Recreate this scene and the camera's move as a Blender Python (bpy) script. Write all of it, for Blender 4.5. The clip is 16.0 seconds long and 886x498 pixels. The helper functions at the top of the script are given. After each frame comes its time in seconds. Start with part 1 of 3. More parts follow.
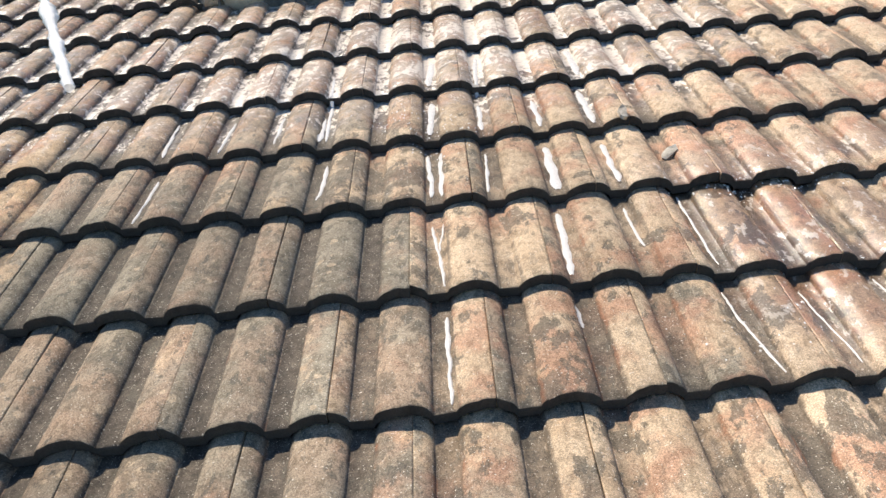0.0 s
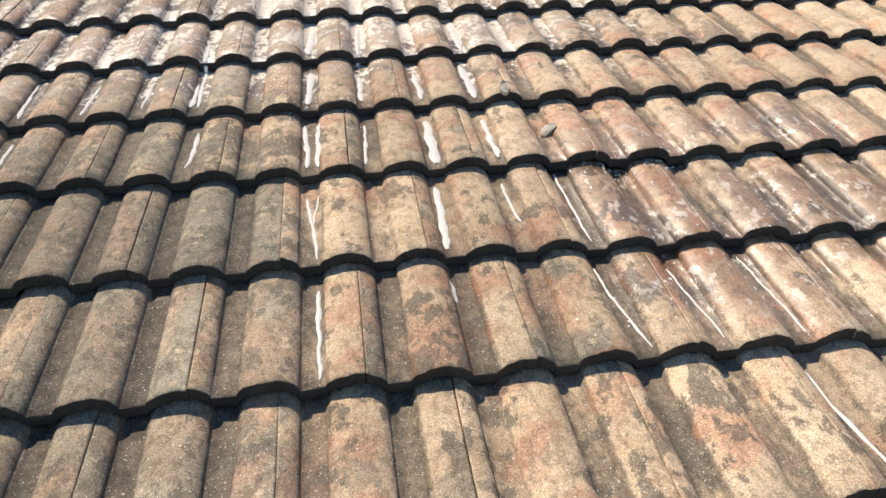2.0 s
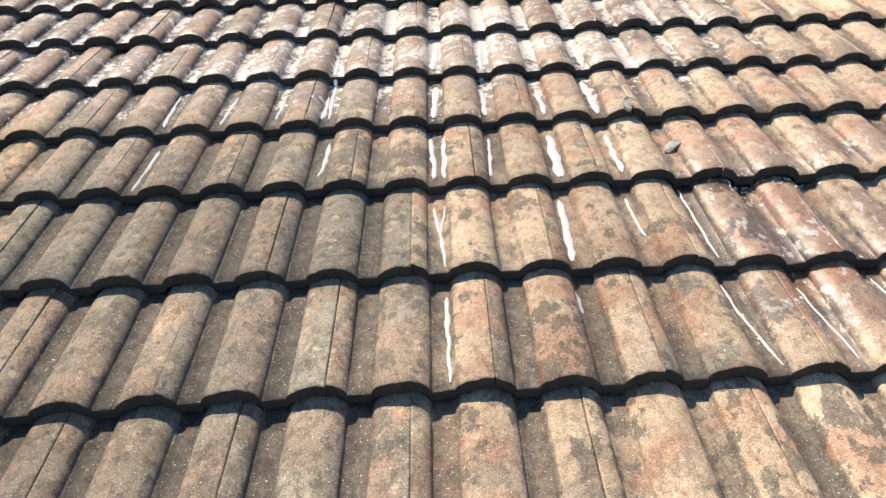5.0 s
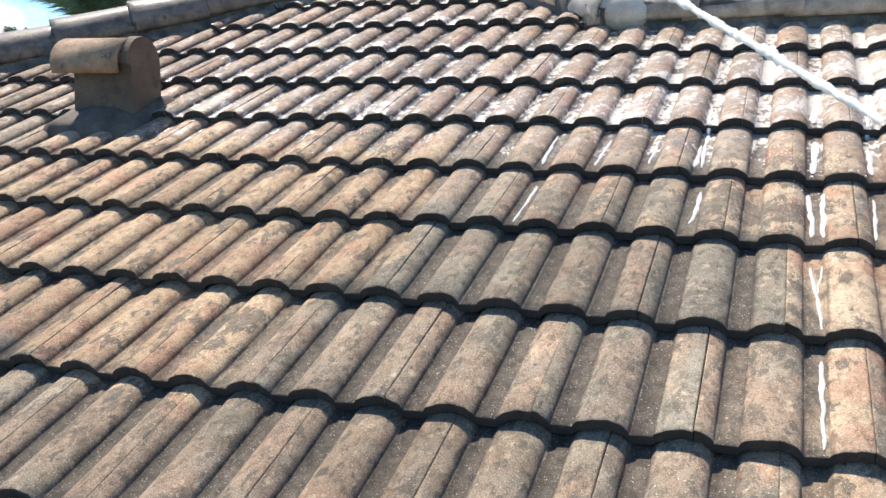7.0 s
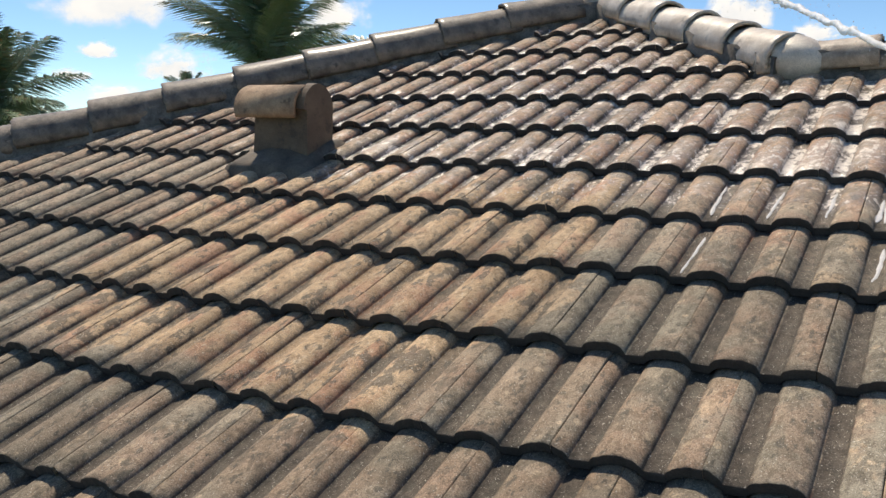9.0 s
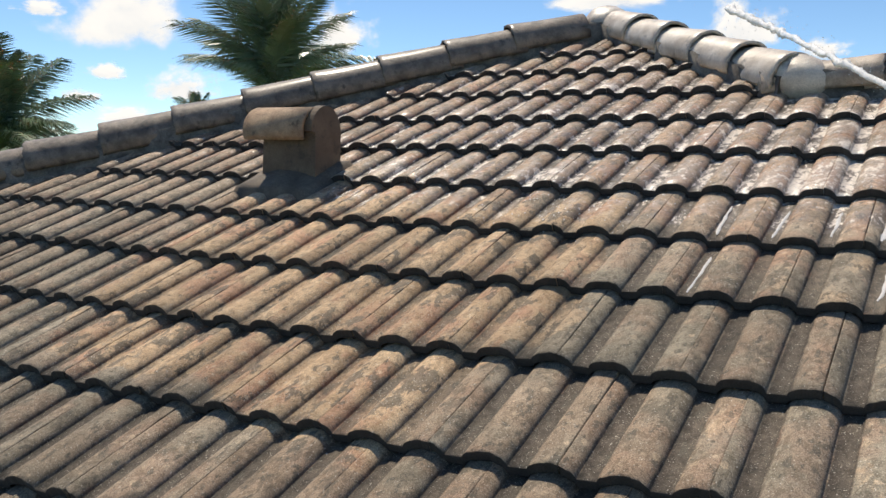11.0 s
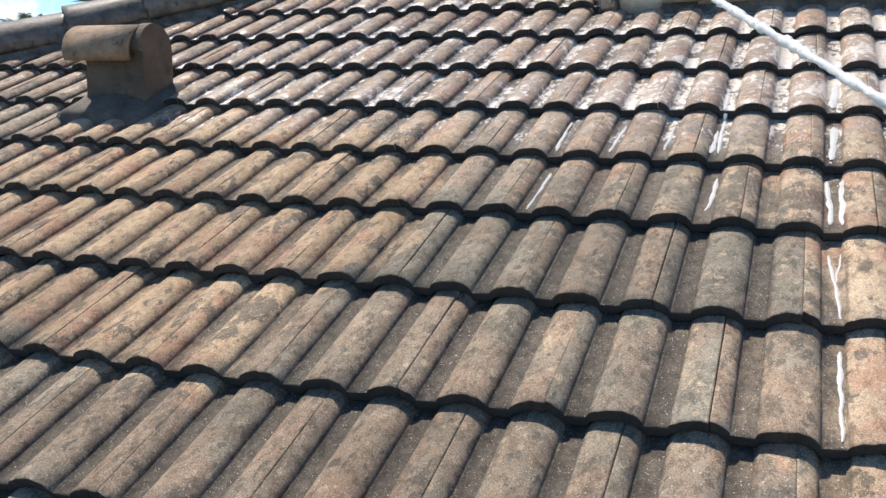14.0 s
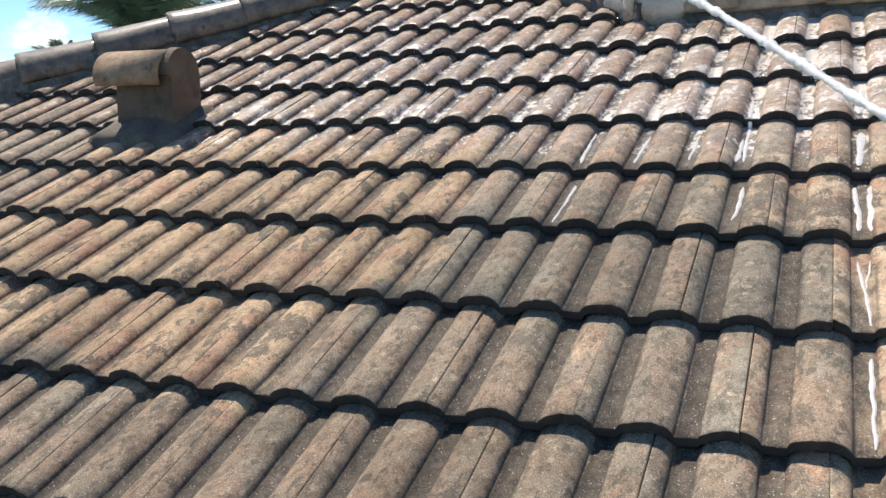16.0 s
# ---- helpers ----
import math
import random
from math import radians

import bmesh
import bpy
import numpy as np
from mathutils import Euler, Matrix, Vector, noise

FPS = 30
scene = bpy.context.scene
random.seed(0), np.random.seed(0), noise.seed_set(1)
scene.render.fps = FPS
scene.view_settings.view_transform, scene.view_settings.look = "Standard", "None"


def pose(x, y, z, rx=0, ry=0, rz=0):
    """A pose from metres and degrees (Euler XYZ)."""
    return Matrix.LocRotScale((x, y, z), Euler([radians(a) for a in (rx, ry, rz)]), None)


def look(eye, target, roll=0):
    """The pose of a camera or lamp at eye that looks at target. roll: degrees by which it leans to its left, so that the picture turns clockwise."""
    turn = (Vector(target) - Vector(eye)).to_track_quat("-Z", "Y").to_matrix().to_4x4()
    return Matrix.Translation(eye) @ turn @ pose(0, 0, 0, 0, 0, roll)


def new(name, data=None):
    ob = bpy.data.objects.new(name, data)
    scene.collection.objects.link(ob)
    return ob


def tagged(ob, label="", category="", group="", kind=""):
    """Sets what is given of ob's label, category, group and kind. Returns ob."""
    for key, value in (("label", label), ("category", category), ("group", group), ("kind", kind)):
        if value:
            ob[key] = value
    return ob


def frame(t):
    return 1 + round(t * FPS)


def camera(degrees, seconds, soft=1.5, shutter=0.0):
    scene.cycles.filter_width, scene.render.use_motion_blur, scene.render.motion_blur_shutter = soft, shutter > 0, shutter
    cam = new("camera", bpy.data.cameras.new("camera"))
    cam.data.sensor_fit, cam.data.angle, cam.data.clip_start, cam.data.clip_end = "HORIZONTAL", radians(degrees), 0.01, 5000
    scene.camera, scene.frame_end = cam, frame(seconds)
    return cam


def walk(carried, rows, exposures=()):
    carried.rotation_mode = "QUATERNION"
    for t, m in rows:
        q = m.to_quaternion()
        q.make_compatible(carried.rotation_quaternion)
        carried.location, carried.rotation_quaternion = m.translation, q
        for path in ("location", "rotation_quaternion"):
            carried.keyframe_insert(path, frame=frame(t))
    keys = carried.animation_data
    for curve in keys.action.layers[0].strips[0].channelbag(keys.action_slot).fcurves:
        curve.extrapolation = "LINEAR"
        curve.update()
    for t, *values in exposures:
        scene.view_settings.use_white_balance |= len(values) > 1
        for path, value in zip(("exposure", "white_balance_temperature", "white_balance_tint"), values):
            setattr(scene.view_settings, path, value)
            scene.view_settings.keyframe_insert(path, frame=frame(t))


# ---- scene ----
import functools

cam = camera(53.25, 16.0)
ROWS = [
    (0, 0.1128, -1.4529, 3.8941, 77.637, 4.634, -0.228),
    (0.5, 0.1255, -1.4293, 3.8858, 76.963, 3.619, -2.368),
    (1, 0.1315, -1.4217, 3.8742, 76.053, 2.238, -3.918),
    (1.5, 0.1353, -1.4160, 3.8712, 75.862, 1.871, -5.111),
    (2, 0.1442, -1.4187, 3.8712, 75.876, 2.130, -7.008),
    (2.5, 0.1689, -1.3929, 3.8638, 76.325, 1.168, -12.054),
    (3, 0.1744, -1.3941, 3.8630, 76.680, 1.042, -15.348),
    (5.5, 0.0463, -1.4766, 3.8719, 77.230, 2.097, 2.818),
    (6, 0.0267, -1.4979, 3.8787, 77.037, 2.122, 5.741),
    (6.5, 0.0087, -1.5386, 3.8964, 78.061, 1.133, 13.491),
    (7, -0.0332, -1.5690, 3.9058, 79.575, -0.399, 20.515),
    (7.5, -0.0530, -1.5966, 3.9058, 81.008, -0.381, 24.197),
    (8, -0.0673, -1.6151, 3.9128, 82.267, -0.059, 27.502),
    (8.5, -0.0789, -1.6067, 3.9131, 82.099, -0.208, 28.472),
    (9, -0.0790, -1.6168, 3.9161, 82.226, -1.116, 29.898),
    (11.5, -0.0645, -1.6326, 3.9311, 83.447, -0.672, 30.300),
    (12, -0.0614, -1.6175, 3.9339, 82.749, -1.129, 28.607),
    (12.5, -0.0595, -1.5812, 3.9224, 81.025, -1.074, 24.749),
    (13, -0.0450, -1.5560, 3.9156, 79.324, -0.090, 22.182),
    (13.5, -0.0413, -1.5500, 3.9116, 78.654, 0.042, 21.355),
    (14, -0.0367, -1.5499, 3.9111, 78.586, -0.114, 21.397),
    (14.5, -0.0347, -1.5505, 3.9119, 78.518, 0.103, 21.334),
    (15, -0.0331, -1.5520, 3.9111, 78.363, 0.640, 21.294),
    (15.5, -0.0293, -1.5508, 3.9144, 78.803, 1.157, 22.127),
    (16, -0.0279, -1.5629, 3.9164, 79.512, 1.398, 22.945),
]
EXPOSURES = [(0, 0.2, 6850, 10), (1.5, 0.13, 7100, 10), (3, 0.05, 7250, 10), (5.5, 0.29, 6800, 10), (6, 0.34, 6700, 10), (6.5, 0.41, 6600, 10), (7, 0.41, 6450, 10), (7.5, 0.15, 6800, 10), (8, -0.18, 7050, 10), (8.5, -0.22, 7100, 10), (9, -0.17, 7050, 10), (11.5, -0.18, 7000, 10), (12, -0.2, 7100, 10), (12.5, -0.19, 7250, 10), (13, -0.08, 7200, 10), (13.5, 0.09, 6500, 10), (14.5, 0.08, 6400, 10), (16, 0.08, 6600, 10)]
SUN, SKY, CLOUD = 5.1, 0.142, 1.15
CLOUDS = (
    (-49.9, 7.2, 12.9, 10.5, 3), (-51.2, 4.1, 4.3, 2.6, 5), (-52.7, 2.8, 4.0, 2.2, 8), (-46.8, 3.3, 7.8, 4.7, 11), (-50.1, 1.4, 6.7, 2.7, 14),
    (-37.0, 6.5, 8.4, 7.0, 17), (-20.5, 9.1, 12.8, 5.0, 21), (-12.1, 7.1, 7.2, 6.2, 24), (-7.6, 5.8, 5.4, 3.2, 28), (-54.6, 7.6, 5.2, 2.2, 31),
    (-66.8, 6.1, 13.4, 6.7, 34), (-30.0, 14.7, 10.1, 5.6, 37), (8.0, 10.0, 11.2, 6.7, 40), (-60.8, 13.3, 10.1, 5.6, 43),
)
walk(cam, [(t, pose(x, y, z, rx, ry, rz)) for t, x, y, z, rx, ry, rz in ROWS], EXPOSURES)

# ---- plan: roof coordinates (u along the courses, v up the slope, n off the roof) ----
SLOPE, EAVE_Z = radians(22.0), 3.3
P, G = 0.15, 0.3505                    # roll to roll, course to course
STEP, ROLL = 0.031, 0.033            # lift of a nose, height of a roll
CS, SN = math.cos(SLOPE), math.sin(SLOPE)
ROOF = Matrix.Translation((0, 0, EAVE_Z)) @ Matrix.Rotation(SLOPE, 4, "X")
HIP_L = ((-4.005, 1.47), (-1.87, 3.52))
HIP_R = ((-1.86, 3.53), (-0.67, 2.42))
RIDGE_V = 2.44
FIRST_ROW, LAST_ROW = -2, 11
U_MAX = 5.1
# the courses are laid a little high or low, a little along the slope, and sag towards the far hip
LAID = {0: 0.003, 1: 0.003, 2: 0.012, 3: -0.003, 4: -0.021, 5: -0.031, 6: -0.040, 7: -0.050, 8: -0.066, 9: -0.110, 10: -0.150, 11: -0.190}
SHIFT = {1: -0.0025, 3: 0.0013, 4: 0.0049, 5: 0.0059}
SAG = {0: 0.062, 1: 0.050, 2: 0.045, 3: 0.040, 4: 0.028, 5: 0.012}


def course(row, col=0):
    """Where the nose of a course lies at a roll."""
    v = row * G + LAID.get(row, 0.0) - SAG.get(row, 0.0) * (1 - math.exp(-max(0, -col - (6 if row else 3)) / 6))
    if row == 0:
        v += 0.002 * max(-3, min(6, col))
    return v + (-0.014 + 0.0052 * max(-14, min(9, col)) if row < 0 else 0.0)


def at(u, v, n=0.0):
    return ROOF @ Vector((u, v, n))


def hip_left(v):
    (a, b), (c, d) = HIP_L
    return a + (v - b) * (c - a) / (d - b)


def hip_right(v):
    (a, b), (c, d) = HIP_R
    return a + (v - b) * (c - a) / (d - b) if v > RIDGE_V else U_MAX


# ---- world, sun ----
SUN_UVN = Vector((-0.53, 0.90, 1.0)).normalized()
SUN_DIR = (ROOF.to_3x3() @ SUN_UVN).normalized()
world = bpy.data.worlds.new("sky")
scene.world = world
world.use_nodes = True
wn, wl = world.node_tree.nodes, world.node_tree.links
sky = wn.new("ShaderNodeTexSky")
sky.sky_type, sky.sun_disc = "NISHITA", False
sky.sun_elevation = math.asin(SUN_DIR.z)
sky.sun_rotation = math.atan2(SUN_DIR.x, SUN_DIR.y)
sky.air_density, sky.dust_density, sky.ozone_density, sky.altitude = 0.75, 0.05, 2.0, 1000.0
tint = wn.new("ShaderNodeMix")
tint.data_type, tint.blend_type = "RGBA", "MULTIPLY"
tint.inputs[0].default_value, tint.inputs[7].default_value = 1.0, (0.84, 1.035, 1.16, 1)
wl.new(sky.outputs[0], tint.inputs[6])
wl.new(tint.outputs[2], wn["Background"].inputs[0])
wn["Background"].inputs[1].default_value = SKY
sun = new("sun", bpy.data.lights.new("sun", "SUN"))
sun.data.energy, sun.data.angle, sun.data.color = SUN, radians(0.53), (1.0, 0.935, 0.83)
sun.matrix_world = look(SUN_DIR * 50, (0, 0, 0))


# ---- materials ----
class Mat:
    """A short way to write node materials."""

    def __init__(self, name):
        self.m = bpy.data.materials.new(name)
        self.m.use_nodes = True
        self.t = self.m.node_tree
        self.b = self.t.nodes["Principled BSDF"]
        self.out = self.t.nodes["Material Output"]

    def node(self, kind, props=None, **ins):
        n = self.t.nodes.new(kind)
        for k, v in (props or {}).items():
            setattr(n, k, v)
        for k, v in ins.items():
            self.put(n, k if not k[1:].isdigit() else int(k[1:]), v)
        return n

    def put(self, n, key, v):
        s = n.inputs[key]
        if isinstance(v, bpy.types.NodeSocket):
            self.t.links.new(v, s)
        else:
            s.default_value = (*v, 1) if isinstance(v, tuple) and len(v) == 3 and s.type == "RGBA" else v

    def math(self, op, a, b=0.5, c=0.5, clamp=False):
        return self.node("ShaderNodeMath", {"operation": op, "use_clamp": clamp}, _0=a, _1=b, _2=c).outputs[0]

    def pos(self):
        return self.node("ShaderNodeNewGeometry").outputs["Position"]

    def obj(self):
        return self.node("ShaderNodeTexCoord").outputs["Object"]

    def rand(self):
        return self.node("ShaderNodeObjectInfo").outputs["Random"]

    def noise(self, vec, scale, detail=3.0, rough=0.55, stretch=None, w=None):
        if stretch:
            vec = self.node("ShaderNodeVectorMath", {"operation": "MULTIPLY"}, _0=vec, _1=stretch).outputs[0]
        n = self.node("ShaderNodeTexNoise", {"noise_dimensions": "4D" if w is not None else "3D"}, Vector=vec, Scale=scale, Detail=detail, Roughness=rough)
        if w is not None:
            self.put(n, "W", w)
        return n.outputs["Fac"]

    def ramp(self, v, lo, hi, a=0.0, b=1.0):
        return self.node("ShaderNodeMapRange", {"interpolation_type": "SMOOTHSTEP"}, _0=v, _1=lo, _2=hi, _3=a, _4=b).outputs[0]

    def mix(self, f, a, b, mode="MIX"):
        n = self.t.nodes.new("ShaderNodeMix")
        n.data_type, n.blend_type = "RGBA", mode
        self.put(n, 0, f), self.put(n, 6, a), self.put(n, 7, b)
        return n.outputs[2]

    def bump(self, h, dist=0.002, strength=1.0, normal=None):
        n = self.node("ShaderNodeBump", None, Height=h, Distance=dist, Strength=strength)
        if normal is not None:
            self.put(n, "Normal", normal)
        return n.outputs[0]

    def set(self, **ins):
        for k, v in ins.items():
            self.put(self.b, k.replace("_", " "), v)
        return self.m


def roof_uv(m):
    """Roof coordinates of a shading point: u and v."""
    p = m.pos()
    v = m.node("ShaderNodeVectorMath", {"operation": "DOT_PRODUCT"}, _0=p, _1=(0.0, CS, SN)).outputs["Value"]
    v = m.math("SUBTRACT", v, EAVE_Z * SN)
    u = m.node("ShaderNodeSeparateXYZ", None, _0=p).outputs[0]
    return p, u, v


def fog(m, p, scale):
    """Centred noise for bending coordinates."""
    return m.math("SUBTRACT", m.noise(p, scale, 3.0), 0.5)


def tile_material(name):
    """Weathered concrete: grey face, tan and reddish worn patches, black algae, brown grit in the pans, suds and wet film high on the slope."""
    m = Mat(name)
    p, u, v = roof_uv(m)
    r = m.rand()
    w = m.math("MULTIPLY", r, 3.0)
    r2 = m.math("FRACT", m.math("MULTIPLY", r, 7.7))
    r3 = m.math("FRACT", m.math("MULTIPLY", r, 17.3))

    def shade(k):
        return m.node("ShaderNodeCombineColor", None, _0=k, _1=k, _2=k).outputs[0]

    # how worn and warm each zone is
    wide = m.noise(p, 1.3, 2.0)
    drift = m.math("MULTIPLY", m.math("SUBTRACT", wide, 0.5), 0.7)
    ud = m.math("ADD", u, drift)
    vd = m.math("ADD", v, drift)
    zone = m.ramp(ud, -0.95, 0.75)
    left = m.math("MULTIPLY", m.ramp(ud, -0.85, -1.15), m.ramp(ud, -3.0, -2.2))
    left = m.math("MULTIPLY", left, m.math("MULTIPLY", m.ramp(vd, 1.5, 1.1), m.ramp(vd, -0.14, 0.06)))
    zone = m.math("MAXIMUM", zone, m.math("MULTIPLY", left, 1.15))
    zone = m.math("MAXIMUM", zone, m.math("MULTIPLY", m.ramp(vd, 1.7, 3.0), 0.40))
    zone = m.math("ADD", zone, m.math("MULTIPLY", m.math("SUBTRACT", r, 0.5), 0.5), clamp=True)
    # grey face, olive where it is oldest
    mid = m.noise(p, 13.0, 6.0, 0.66, w=w)
    grey = m.mix(m.ramp(mid, 0.32, 0.68), (0.248, 0.203, 0.145), (0.410, 0.337, 0.243))
    warm = m.noise(p, 4.5, 3.0, w=m.math("ADD", w, 7.0))
    grey = m.mix(m.math("MULTIPLY", m.ramp(warm, 0.40, 0.62, 0.0, 0.68), m.ramp(r2, 0.1, 0.9, 0.3, 1.0)), grey, (0.43, 0.285, 0.185))
    grey = m.mix(m.ramp(r2, 0.36, 0.06, 0.0, 0.42), grey, m.mix(m.ramp(mid, 0.3, 0.7), (0.205, 0.185, 0.137), (0.335, 0.302, 0.226)))
    high = m.ramp(vd, 0.9, 1.8)
    grey = m.mix(m.math("MULTIPLY", high, m.ramp(mid, 0.36, 0.58, 0.15, 0.68)), grey, (0.50, 0.32, 0.205))
    # tan and cream where the face is washed or worn through
    soft = m.noise(p, 9.0, 4.0, 0.6, w=m.math("ADD", w, 40.0))
    bright = m.ramp(ud, 0.25, 1.15)
    tan = m.mix(m.ramp(soft, 0.32, 0.66), (0.45, 0.318, 0.20), (0.58, 0.435, 0.29))
    tan = m.mix(bright, tan, m.mix(m.ramp(soft, 0.32, 0.66), (0.56, 0.40, 0.265), (0.71, 0.54, 0.375)))
    tan = m.mix(m.math("MULTIPLY", left, 0.8), tan, m.mix(m.ramp(soft, 0.32, 0.66), (0.47, 0.305, 0.168), (0.60, 0.42, 0.25)))
    worn = m.noise(p, 7.5, 7.0, 0.62, stretch=(1.0, 0.7, 0.7), w=m.math("ADD", w, 2.0))
    worn = m.math("ADD", worn, m.math("MULTIPLY", m.math("SUBTRACT", zone, 0.54), 0.40))
    worn = m.ramp(worn, 0.50, 0.555)
    face = m.mix(worn, grey, tan)
    # reddish bloom
    red = m.noise(p, 6.5, 4.0, 0.6, w=m.math("ADD", w, 11.0))
    red = m.math("MULTIPLY", m.ramp(red, 0.48, 0.62, 0.0, 0.68), m.math("MAXIMUM", m.ramp(zone, 0.1, 0.7, 0.35, 1.0), m.math("MULTIPLY", high, 0.8)))
    face = m.mix(red, face, m.mix(bright, (0.45, 0.235, 0.145), (0.62, 0.315, 0.195)))
    # pale scabs the size of a thumbnail
    scabs = m.node("ShaderNodeTexVoronoi", {"feature": "F1"}, Vector=m.node("ShaderNodeVectorMath", {"operation": "ADD"}, _0=p, _1=m.node("ShaderNodeCombineXYZ", None, _0=m.math("MULTIPLY", fog(m, p, 60.0), 0.012), _1=m.math("MULTIPLY", fog(m, p, 71.0), 0.012)).outputs[0]).outputs[0], Scale=38.0)
    chosen = m.node("ShaderNodeSeparateColor", None, _0=scabs.outputs["Color"])
    size = m.ramp(chosen.outputs[1], 0.0, 1.0, 0.16, 0.46)
    dots = m.math("MULTIPLY", m.ramp(m.math("SUBTRACT", size, scabs.outputs["Distance"]), 0.0, 0.06), m.ramp(chosen.outputs[0], 0.60, 0.62))
    dots = m.math("MULTIPLY", dots, m.ramp(m.noise(p, 4.0, 3.0, w=m.math("ADD", w, 51.0)), 0.42, 0.54))
    face = m.mix(m.math("MULTIPLY", dots, 0.72), face, m.mix(high, (0.60, 0.45, 0.30), (0.78, 0.66, 0.54)))
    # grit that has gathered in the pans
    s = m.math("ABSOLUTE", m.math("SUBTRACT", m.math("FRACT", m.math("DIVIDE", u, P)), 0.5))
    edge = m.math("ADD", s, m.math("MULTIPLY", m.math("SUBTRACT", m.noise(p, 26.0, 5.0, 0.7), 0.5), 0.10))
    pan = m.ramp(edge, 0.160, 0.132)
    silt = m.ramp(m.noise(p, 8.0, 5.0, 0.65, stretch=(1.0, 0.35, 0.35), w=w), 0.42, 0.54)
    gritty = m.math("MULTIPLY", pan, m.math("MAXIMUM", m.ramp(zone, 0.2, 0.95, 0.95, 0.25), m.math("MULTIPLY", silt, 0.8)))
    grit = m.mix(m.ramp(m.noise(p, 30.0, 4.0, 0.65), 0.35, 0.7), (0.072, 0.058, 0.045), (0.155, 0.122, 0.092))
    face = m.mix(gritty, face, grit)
    # black algae: branching blots with crisp edges on the worn face, smaller smudges on the grey
    cluster = m.ramp(m.noise(p, 5.0, 3.0, 0.55, w=m.math("ADD", w, 31.0)), 0.42, 0.62)
    blots = m.noise(p, 19.0, 8.0, 0.70, stretch=(1.0, 0.62, 0.62), w=m.math("ADD", w, 5.0))
    blots = m.math("SUBTRACT", blots, m.ramp(cluster, 0.0, 1.0, 0.070, -0.045))
    sooty = m.ramp(r2, 0.0, 1.0, -0.012, 0.022)
    blots = m.ramp(m.math("ADD", blots, sooty), 0.535, 0.562)
    clean = m.ramp(ud, 0.9, 1.6, 1.0, 0.35)
    face = m.mix(m.math("MULTIPLY", m.math("MULTIPLY", blots, clean), m.ramp(worn, 0.0, 1.0, 0.50, 0.78)), face, (0.135, 0.112, 0.083))
    dapple = m.noise(p, 55.0, 6.0, 0.72, stretch=(1.0, 0.7, 0.7), w=m.math("ADD", w, 61.0))
    face = m.mix(m.math("MULTIPLY", clean, m.ramp(dapple, 0.515, 0.565, 0.0, 0.72)), face, m.mix(1.0, face, (0.60, 0.585, 0.56), "MULTIPLY"))
    face = m.mix(m.ramp(dapple, 0.45, 0.39, 0.0, 0.35), face, m.mix(1.0, face, (1.35, 1.30, 1.25), "MULTIPLY"))
    smudge = m.noise(p, 42.0, 4.0, 0.6, stretch=(1.0, 0.55, 0.55), w=m.math("ADD", w, 15.0))
    face = m.mix(m.math("MULTIPLY", m.math("MULTIPLY", clean, m.ramp(smudge, 0.568, 0.615, 0.0, 0.72)), m.ramp(worn, 0.0, 1.0, 1.0, 0.5)), face, (0.125, 0.108, 0.082))
    rim = m.math("MULTIPLY", m.ramp(edge, 0.125, 0.150), m.ramp(edge, 0.200, 0.160))
    rim = m.math("MULTIPLY", rim, m.ramp(m.noise(p, 11.0, 5.0, 0.65, stretch=(1.0, 0.4, 0.4), w=w), 0.45, 0.56))
    face = m.mix(m.math("MULTIPLY", rim, 0.75), face, m.mix(m.ramp(red, 0.1, 0.4), (0.10, 0.078, 0.058), (0.27, 0.12, 0.065)))
    # sand grains, pits and pale pops
    fine = m.noise(p, 40.0, 6.0, 0.74, stretch=(1.0, 0.7, 0.7))
    pits = m.noise(p, 210.0, 3.0, 0.75)
    face = m.mix(m.math("MULTIPLY", m.ramp(pits, 0.56, 0.66, 0.0, 0.62), m.ramp(worn, 0.0, 1.0, 1.0, 0.6)), face, (0.085, 0.07, 0.056))
    face = m.mix(m.ramp(pits, 0.40, 0.30, 0.0, 0.35), face, (0.62, 0.54, 0.43))
    pops = m.noise(p, 260.0, 2.0, 0.5, w=m.math("ADD", w, 3.0))
    face = m.mix(m.ramp(pops, 0.650, 0.685, 0.0, 0.8), face, (0.74, 0.67, 0.56))
    grain = m.noise(p, 330.0, 3.0, 0.75)
    face = m.mix(1.0, face, shade(m.ramp(grain, 0.30, 0.70, 0.58, 1.42)), "MULTIPLY")
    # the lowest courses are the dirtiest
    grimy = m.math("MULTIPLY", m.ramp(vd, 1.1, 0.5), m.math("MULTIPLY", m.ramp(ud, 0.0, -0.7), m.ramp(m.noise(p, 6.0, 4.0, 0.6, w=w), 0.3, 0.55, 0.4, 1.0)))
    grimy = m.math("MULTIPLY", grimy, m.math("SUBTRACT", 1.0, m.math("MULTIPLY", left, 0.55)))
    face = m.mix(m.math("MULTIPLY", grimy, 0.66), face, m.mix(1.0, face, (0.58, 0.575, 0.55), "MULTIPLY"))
    face = m.mix(1.0, face, shade(m.ramp(r3, 0.0, 1.0, 0.84, 1.13)), "MULTIPLY")
    # suds and wet film
    reach = m.math("MULTIPLY", m.ramp(v, 1.00, 1.55), m.ramp(v, 5.4, 3.4, 0.5, 1.0))
    span = m.math("MULTIPLY", m.ramp(ud, -3.2, -1.5, 0.15, 1.0), m.ramp(ud, 1.5, 0.5, 0.0, 1.0))
    soak = m.math("MULTIPLY", reach, span)
    wet_n = m.noise(p, 5.5, 5.0, 0.66)
    beads = m.noise(p, 52.0, 6.0, 0.66, stretch=(1.0, 0.6, 0.6))
